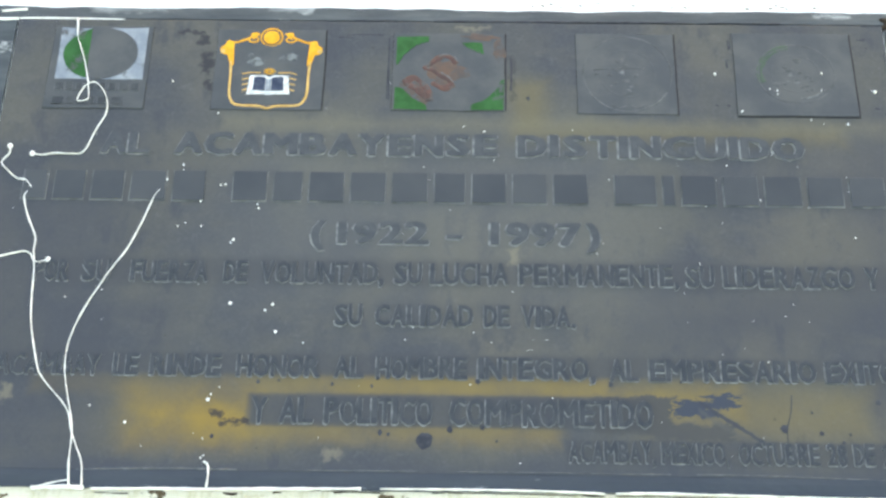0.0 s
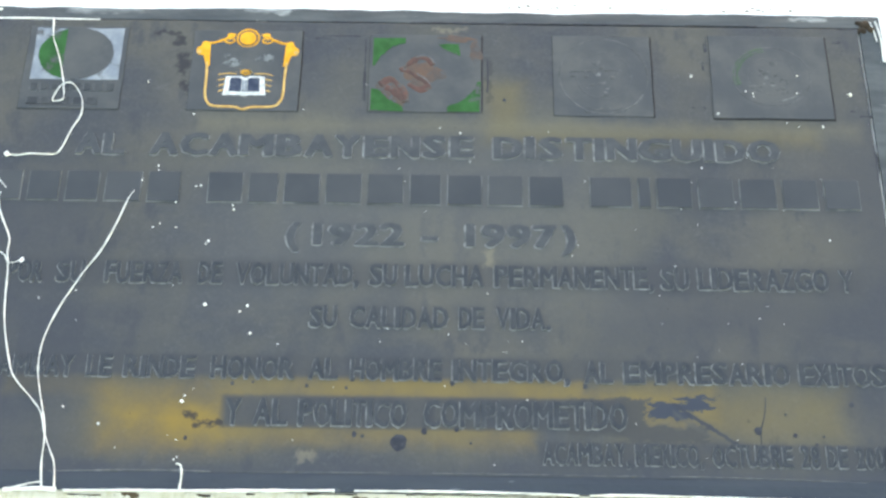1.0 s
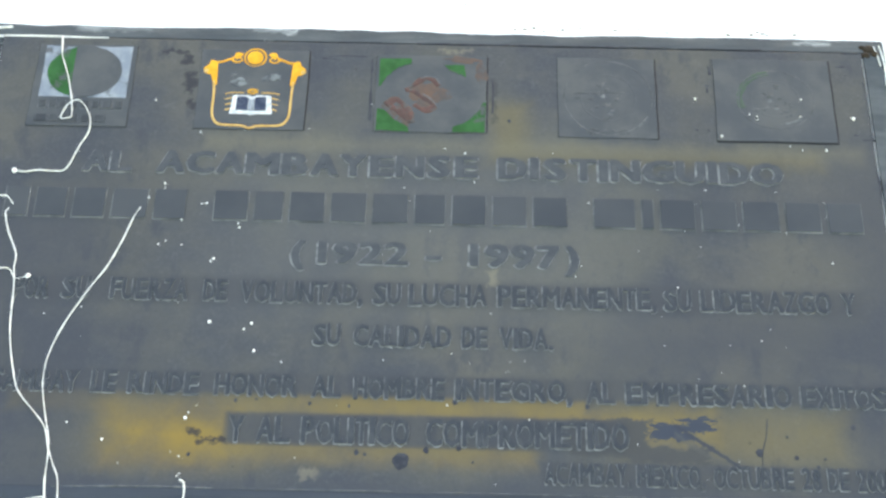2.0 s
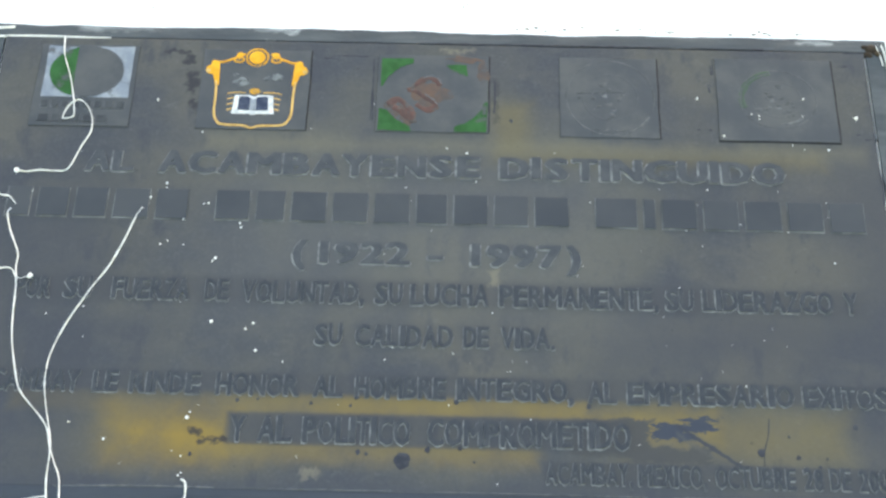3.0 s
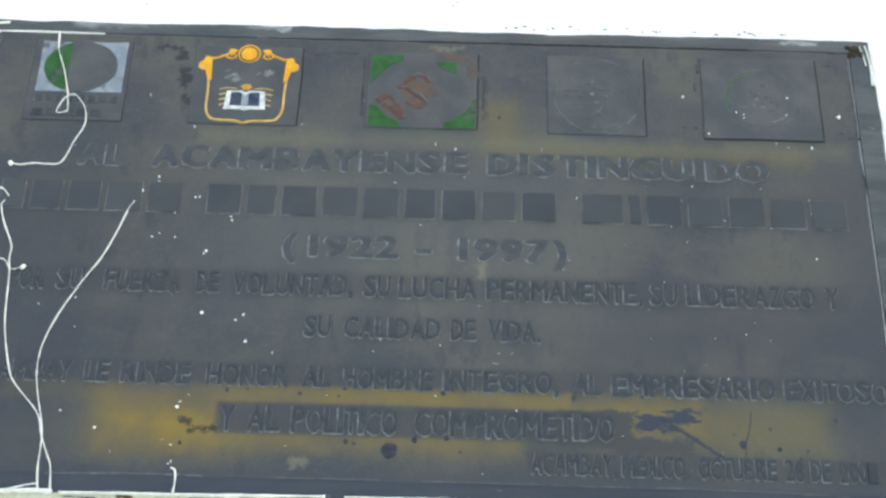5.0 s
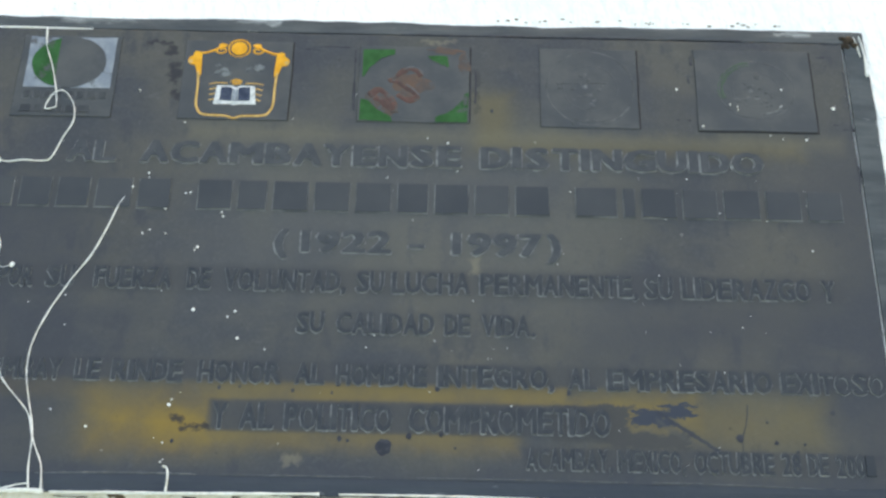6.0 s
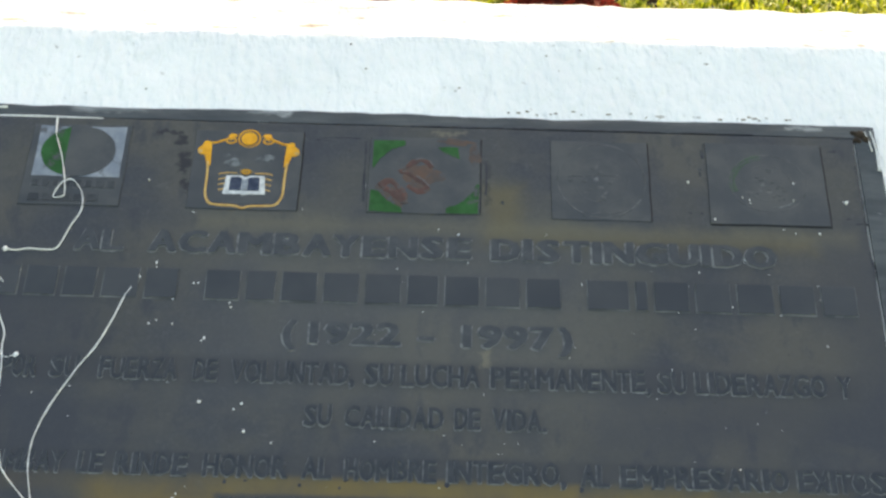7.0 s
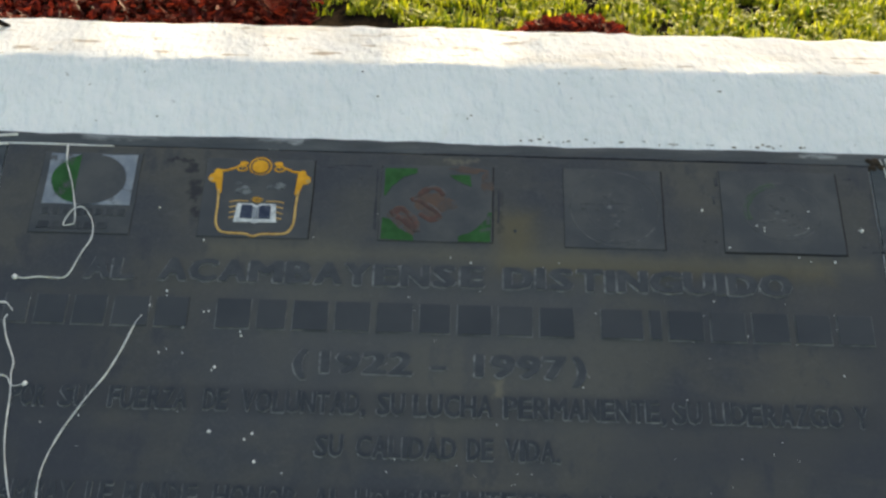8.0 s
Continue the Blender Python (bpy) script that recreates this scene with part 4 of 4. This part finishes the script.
# ---------------------------------------------------------------- paint on the plaque
def dribble(points, width, ends=(False, False)):
    bm = ribbon(bmesh.new(), points, width, TOP - 0.0003, TOP + width * 0.55, wobble=0.75, per=10, lift=lambda p: 0.0028 if p.y > 0.138 else 0.0014)
    for flag, p in zip(ends, (points[0], points[-1])):
        if flag:
            dome(bm, p[0], p[1], 0.0036, 0.0042, TOP - 0.0002, TOP + 0.003, 12, 0.2, p[0])
    ob = finish("paint_dribble", bm, PAINT, smooth=True)
    ob.matrix_world = RENDER
    return tagged(ob, "thin white dribble of dried paint down the plaque", "paint dribble", "paint dribbles")


dribble([(-0.516, 0.288), (-0.512, 0.258), (-0.507, 0.244), (-0.498, 0.220), (-0.489, 0.188), (-0.484, 0.160), (-0.486, 0.153), (-0.498, 0.152), (-0.493, 0.171), (-0.484, 0.180), (-0.475, 0.180), (-0.463, 0.165), (-0.457, 0.147), (-0.458, 0.129), (-0.467, 0.107), (-0.479, 0.073), (-0.496, 0.069), (-0.515, 0.070), (-0.533, 0.067), (-0.547, 0.069)], 0.0018, (False, True))
dribble([(-0.578, 0.080), (-0.577, 0.069), (-0.585, 0.055), (-0.575, 0.043), (-0.561, 0.031), (-0.550, 0.029), (-0.539, 0.017)], 0.0020, (True, False))
dribble([(-0.544, 0.011), (-0.547, 0.002), (-0.539, -0.023), (-0.524, -0.055), (-0.523, -0.075), (-0.518, -0.103), (-0.516, -0.135), (-0.511, -0.174), (-0.499, -0.219), (-0.488, -0.245), (-0.457, -0.279), (-0.447, -0.295), (-0.442, -0.313), (-0.433, -0.334), (-0.424, -0.354), (-0.420, -0.383)], 0.0020, (False, False))
dribble([(-0.372, 0.016), (-0.380, 0.000), (-0.390, -0.033), (-0.404, -0.070), (-0.422, -0.102), (-0.447, -0.153), (-0.460, -0.196), (-0.461, -0.226), (-0.458, -0.248), (-0.449, -0.281), (-0.443, -0.302), (-0.440, -0.323), (-0.439, -0.355), (-0.435, -0.383)], 0.0019, (False, False))
dribble([(-0.586, -0.088), (-0.565, -0.083), (-0.537, -0.076), (-0.527, -0.079), (-0.523, -0.086), (-0.517, -0.091), (-0.510, -0.090), (-0.503, -0.087)], 0.0018, (False, True))
dribble([(-0.280, -0.351), (-0.275, -0.354), (-0.273, -0.366), (-0.274, -0.382)], 0.0026, (False, False))


def white_lines():
    """Thin brushed white line along the top of the plate and the runs along its foot."""
    for points, width in (([(-0.598, 0.2885), (-0.55, 0.2895), (-0.50, 0.2885), (-0.452, 0.2878)], 0.0034), ([(-0.476, -0.384), (-0.462, -0.3800), (-0.448, -0.3765), (-0.437, -0.3745)], 0.0024),
                          ([(0.618, 0.300), (0.622, 0.285), (0.6245, 0.268)], 0.0018), ([(0.626, 0.302), (0.6295, 0.282), (0.631, 0.262), (0.6305, 0.235)], 0.0030),
                          
                          ([(-0.650, 0.2890), (-0.62, 0.2880), (-0.600, 0.2885)], 0.0060), ([(-0.625, 0.3010), (-0.610, 0.3030), (-0.590, 0.3050)], 0.0040), ([(-0.480, -0.3845), (-0.46, -0.3835), (-0.44, -0.3825), (-0.418, -0.3835)], 0.0046),
                          ([(-0.41, -0.3845), (-0.345, -0.3835), (-0.277, -0.3832), (-0.164, -0.3815), (-0.093, -0.3805)], 0.0030), ([(-0.07, -0.3805), (0.043, -0.3800), (0.134, -0.3808), (0.192, -0.3825)], 0.0024), ([(0.205, -0.3822), (0.264, -0.3815), (0.354, -0.3828), (0.444, -0.3842), (0.56, -0.3850)], 0.0026)):
        bm = ribbon(bmesh.new(), points, width, TOP - 0.004, TOP + 0.0008, wobble=0.9, per=14)
        ob = finish("paint_smear", bm, PAINT, smooth=True)
        ob.matrix_world = RENDER
        tagged(ob, "thin white smear of paint along the plaque edge", "paint smear", "paint smears")


white_lines()

SPOTS = [(-0.369, 0.036), (-0.364, 0.032), (-0.345, 0.054), (-0.344, 0.047), (-0.325, 0.040), (-0.317, 0.0), (-0.293, 0.024), (-0.287, 0.025), (-0.268, 0.027), (-0.268, 0.020), (-0.243, -0.004), (-0.241, -0.010),
         (-0.343, -0.037), (-0.334, -0.032), (-0.313, -0.037), (-0.270, -0.056), (-0.273, -0.060), (-0.266, -0.145), (-0.222, -0.154), (-0.213, -0.146), (-0.207, -0.183), (-0.279, -0.266), (-0.282, -0.273), (-0.284, -0.322),
         (-0.284, -0.346), (-0.281, -0.343), (-0.424, -0.282), (-0.379, -0.303), (-0.373, 0.185), (0.576, 0.178), (0.435, 0.181), (0.504, 0.179), (0.507, 0.207), (0.363, 0.205), (0.362, 0.037), (0.023, 0.117), (0.050, 0.110), (0.534, 0.127), (0.395, 0.145), (-0.521, 0.037), (0.4447, 0.1780), (0.4448, 0.1726)]


def spatter():
    rng = random.Random(5)
    bm = bmesh.new()
    for k, (u, v) in enumerate(SPOTS):
        r = 0.0017 * (1.45 if k in (29, 22, 17) else 0.65 if k > 39 else rng.uniform(0.6, 1.05))
        dome(bm, u, v, r, r * rng.uniform(0.9, 1.3), TOP - 0.0002, TOP + 0.0012 + (0.002 if v > 0.14 else 0.0), 9, 0.35, k * 1.7)
    for _ in range(100):
        u, v = rng.uniform(-0.58, 0.58), rng.uniform(-0.355, 0.28)
        if rng.random() < 0.45:
            u, v = rng.gauss(0.35, 0.18), rng.gauss(-0.02, 0.14)
        if abs(u) < 0.59 and -0.355 < v < 0.28:
            r = rng.uniform(0.0004, 0.0008) if rng.random() < 0.7 else rng.uniform(0.0008, 0.0012)
            dome(bm, u, v, r, r * 1.2, TOP - 0.0002, TOP + 0.0008, 7, 0.4, u * 50)
    ob = finish("paint_spatter", bm, PAINT, smooth=True)
    ob.matrix_world = RENDER
    tagged(ob, "white paint spots spattered over the plaque", "paint spots", kind="stuff")


spatter()


def dark_spots():
    rng = random.Random(9)
    bm = bmesh.new()
    for k, (u, v, r) in enumerate(((-0.223, -0.249, 4), (-0.133, -0.251, 4), (-0.078, -0.242, 5), (-0.085, -0.253, 3), (-0.198, -0.247, 3), (0.043, -0.245, 6), (-0.073, -0.312, 5), (-0.063, -0.314, 4), (0.010, -0.307, 6), (0.049, -0.304, 5),
                                   (0.066, -0.321, 3), (-0.020, -0.322, 14), (-0.273, -0.319, 4), (0.289, -0.243, 3), (0.524, -0.266, 5), (0.443, -0.280, 3), (0.452, -0.306, 5), (0.477, -0.317, 4), (0.486, -0.307, 3), (0.109, 0.163, 4), (0.408, -0.301, 8), (0.204, -0.247, 5))):
        a = r * (0.00078 if r > 9 else 0.00062)
        dome(bm, u, v, a, a * rng.uniform(1.0, 1.4), TOP - 0.0004, TOP + 0.0004, 24, 0.3, k * 2.3)
    ribbon(bm, [(0.421, -0.258), (0.418, -0.280), (0.412, -0.300), (0.411, -0.318)], 0.0014, TOP - 0.0004, TOP + 0.0005, wobble=0.8)
    for line, width in ((((-0.1410, 0.2645), (-0.115, 0.2655), (-0.0900, 0.2650)), 0.0026), (((-0.0800, 0.2480), (-0.0815, 0.2000), (-0.0815, 0.1600)), 0.0018), (((-0.1500, 0.2610), (-0.130, 0.2600)), 0.0030), (((0.3840, 0.2600), (0.3850, 0.2450)), 0.0022), (((0.3800, 0.2250), (0.3810, 0.2150)), 0.0034),
                        (((0.0860, 0.2300), (0.0870, 0.2050), (0.0860, 0.1750)), 0.0026), (((0.5610, 0.2640), (0.5720, 0.2635)), 0.0034), (((0.5850, 0.1440), (0.5960, 0.1450)), 0.0034), (((0.5700, 0.2870), (0.5850, 0.2860), (0.5980, 0.2865)), 0.0030), (((0.5960, 0.2400), (0.5985, 0.1800), (0.5975, 0.1300)), 0.0022), (((0.5970, 0.1000), (0.5990, 0.0700), (0.5970, 0.0450)), 0.0034),
                        (((0.5490, 0.2640), (0.5505, 0.2200), (0.5525, 0.1400)), 0.0026), (((-0.13, 0.2890), (-0.07, 0.2893)), 0.0014), (((-0.02, 0.2893), (0.06, 0.2895), (0.16, 0.2898), (0.24, 0.2900), (0.33, 0.2900)), 0.0024), (((0.36, 0.2900), (0.42, 0.2898), (0.46, 0.2898)), 0.0016), (((0.3876, 0.2712), (0.3869, 0.2462)), 0.0022), (((0.3780, 0.2280), (0.3835, 0.2276)), 0.0030), (((0.3600, 0.1560), (0.3645, 0.1545)), 0.0032), (((0.3765, 0.1560), (0.3800, 0.1540)), 0.0032), (((0.5680, 0.2660), (0.5725, 0.2650)), 0.0036),
                        (((0.5710, 0.2505), (0.5740, 0.2500)), 0.0030), (((0.5735, 0.1525), (0.5800, 0.1515)), 0.0026), (((0.5965, 0.1530), (0.6000, 0.1420)), 0.0044), (((-0.0811, 0.2600), (-0.0800, 0.2100), (-0.0789, 0.1590)), 0.0020), (((0.0790, 0.2668), (0.0797, 0.2072), (0.0794, 0.1450)), 0.0018)):
        ribbon(bm, line, width, TOP - 0.0006, TOP + 0.0003, wobble=0.8, per=10)
    ob = finish("dark_spots", bm, TAR)
    ob.matrix_world = RENDER
    tagged(ob, "dark blotches and chips on the worn paint", "paint spots", kind="stuff")


dark_spots()


def ridge_highlight():
    """Painted highlight: a pale line along the ridge between plate and lower bevel."""
    for k, line in enumerate((((-0.43, -0.3625), (-0.37, -0.3605), (-0.31, -0.3595), (-0.24, -0.3600)), ((-0.21, -0.3598), (-0.12, -0.3595), (-0.03, -0.3590)), ((0.02, -0.3590), (0.11, -0.3588), (0.19, -0.3590), (0.27, -0.3592)), ((0.30, -0.3590), (0.36, -0.3588), (0.45, -0.3610), (0.53, -0.3632)))):
        part("ridge_highlight", ribbon(bmesh.new(), line, 0.0022 if k == 0 else 0.0014, TOP - 0.0006, TOP + 0.0005, wobble=1.2, per=14), EDGE_PALE, plaque, "pale highlight painted along the ridge", smooth=True)


ridge_highlight()


def foot_gap():
    """Dark broken joint between the painted bevel and the limewashed border below it."""
    bm = bmesh.new()
    for line, width in ((((-0.405, -0.3880), (-0.380, -0.3888), (-0.366, -0.3886)), 0.0024), (((-0.254, -0.3862), (-0.245, -0.3880), (-0.238, -0.3876)), 0.0042), (((-0.196, -0.3850), (-0.186, -0.3852)), 0.0030), (((-0.125, -0.3842), (-0.095, -0.3838), (-0.066, -0.3842)), 0.0022),
                        (((-0.01, -0.3836), (0.043, -0.3832), (0.134, -0.3840), (0.192, -0.3850)), 0.0020), (((0.205, -0.3845), (0.264, -0.3842), (0.354, -0.3856), (0.444, -0.3868)), 0.0022)):
        ribbon(bm, line, width, -0.004, 0.0012, wobble=1.3, per=12)
    ob = finish("foot_gap", bm, DRY, smooth=True)
    ob.matrix_world = RENDER
    tagged(ob, "dark broken joint along the foot of the plaque", "dirt", kind="stuff")


foot_gap()


def corner_crumb():
    """Crumbled brown mortar left in the plate's upper corner."""
    bm = bmesh.new()
    for k, (u, v, r) in enumerate(((0.612, 0.296, 0.011), (0.606, 0.286, 0.008), (0.619, 0.288, 0.007), (0.603, 0.299, 0.006))):
        dome(bm, u, v, r, r * 0.7, 0.001, 0.0070, 14, 0.35, k * 1.9)
    ob = finish("mortar_crumb", bm, DRY, smooth=True)
    ob.matrix_world = RENDER
    tagged(ob, "crumbled brown mortar in the corner of the plaque", "mortar")


corner_crumb()


# ---------------------------------------------------------------- small things on the ledge
def flecks():
    rng = random.Random(21)
    bm = bmesh.new()
    for k in range(40):
        u, v = (rng.uniform(0.10, 0.57), 0.3215 + rng.gauss(0, 0.0014)) if k < 30 else (rng.uniform(-0.6, 0.6), rng.uniform(0.325, 0.445))
        r = rng.uniform(0.0007, 0.0017)
        dome(bm, u, v, r * rng.uniform(1.2, 3.2), r, -0.002, 0.0012, 9, 0.7, k * 1.3)
    ob = finish("dirt_flecks", bm, RESIDUE)
    ob.matrix_world = RENDER
    tagged(ob, "brown specks of dirt on the white render", "dirt", kind="stuff")


flecks()


def dry_leaf():
    bm = bmesh.new()
    for k in range(9):
        f = k / 8
        w = 0.009 * math.sin(math.pi * min(f * 0.9 + 0.08, 1))
        for s in (-1, 0, 1):
            bm.verts.new((f * 0.036, s * w, 0.003 + 0.006 * abs(s) + 0.004 * math.sin(f * 5)))
    bm.verts.ensure_lookup_table()
    for k in range(8):
        for s in range(2):
            a = k * 3 + s
            bm.faces.new((bm.verts[a], bm.verts[a + 3], bm.verts[a + 4], bm.verts[a + 1]))
    bmesh.ops.solidify(bm, geom=bm.faces[:], thickness=0.0012)
    ob = finish("dry_leaf", bm, DRY, smooth=True)
    top = RENDER @ Vector((0, EDGE_V, 0))
    ob.matrix_world = pose(-0.698, top.y + 0.095, top.z - 0.001, 0, 0, 12)
    tagged(ob, "small curled dark brown leaf on the white ledge", "leaf")


dry_leaf()


# ---------------------------------------------------------------- tree that breaks up the low sun
def tree():
    root = thing("tree", pose(1.2, 9.5, 0), "leafy tree that shades the lawn and the monument", "tree")
    rng = np.random.default_rng(11)
    bm = bmesh.new()

    def limb(a, b, ra, rb):
        a, b = Vector(a), Vector(b)
        q = (b - a).to_track_quat("Z", "Y")
        rings = [[bm.verts.new(p + q @ Vector((r * math.cos(k * math.pi / 4), r * math.sin(k * math.pi / 4), 0))) for k in range(8)] for p, r in ((a, ra), (a.lerp(b, 0.5) + Vector((0.05, 0.03, 0)), (ra + rb) / 2), (b, rb))]
        for r, s in zip(rings, rings[1:]):
            for k in range(8):
                bm.faces.new((r[k], r[(k + 1) % 8], s[(k + 1) % 8], s[k]))

    limb((0, 0, -0.1), (0.1, 0, 3.1), 0.17, 0.12)
    ends = []
    for k in range(9):
        ang = 2 * math.pi * k / 9
        tip = (2.2 * math.cos(ang), 1.5 * math.sin(ang), 4.3 + 0.8 * math.sin(k * 2.3))
        limb((0.1, 0, 2.8 + 0.05 * k), tip, 0.07, 0.02)
        ends.append(tip)
    part("trunk", bm, BARK, root, smooth=True)
    verts, faces = [], []
    for _ in range(105):
        e = ends[rng.integers(len(ends))]
        centre = Vector(e) * rng.uniform(0.45, 1.15) + Vector(rng.normal(0, 0.45, 3))
        centre.z = max(3.55, centre.z + rng.uniform(0, 0.6))
        for _ in range(26):
            p = centre + Vector(rng.normal(0, 0.20, 3))
            m, s = Euler(rng.uniform(0, 6.28, 3)).to_matrix(), rng.uniform(0.05, 0.09)
            k = len(verts)
            verts += [tuple(p + m @ (Vector(c) * s)) for c in ((-1, 0, 0), (0, 0.45, 0.1), (1, 0, 0), (0, -0.45, 0.1))]
            faces.append((k, k + 1, k + 2, k + 3))
    mesh = bpy.data.meshes.new("crown")
    mesh.from_pydata(verts, [], faces)
    mesh.materials.append(TREE_LEAF)
    new("crown", mesh).parent = root


tree()
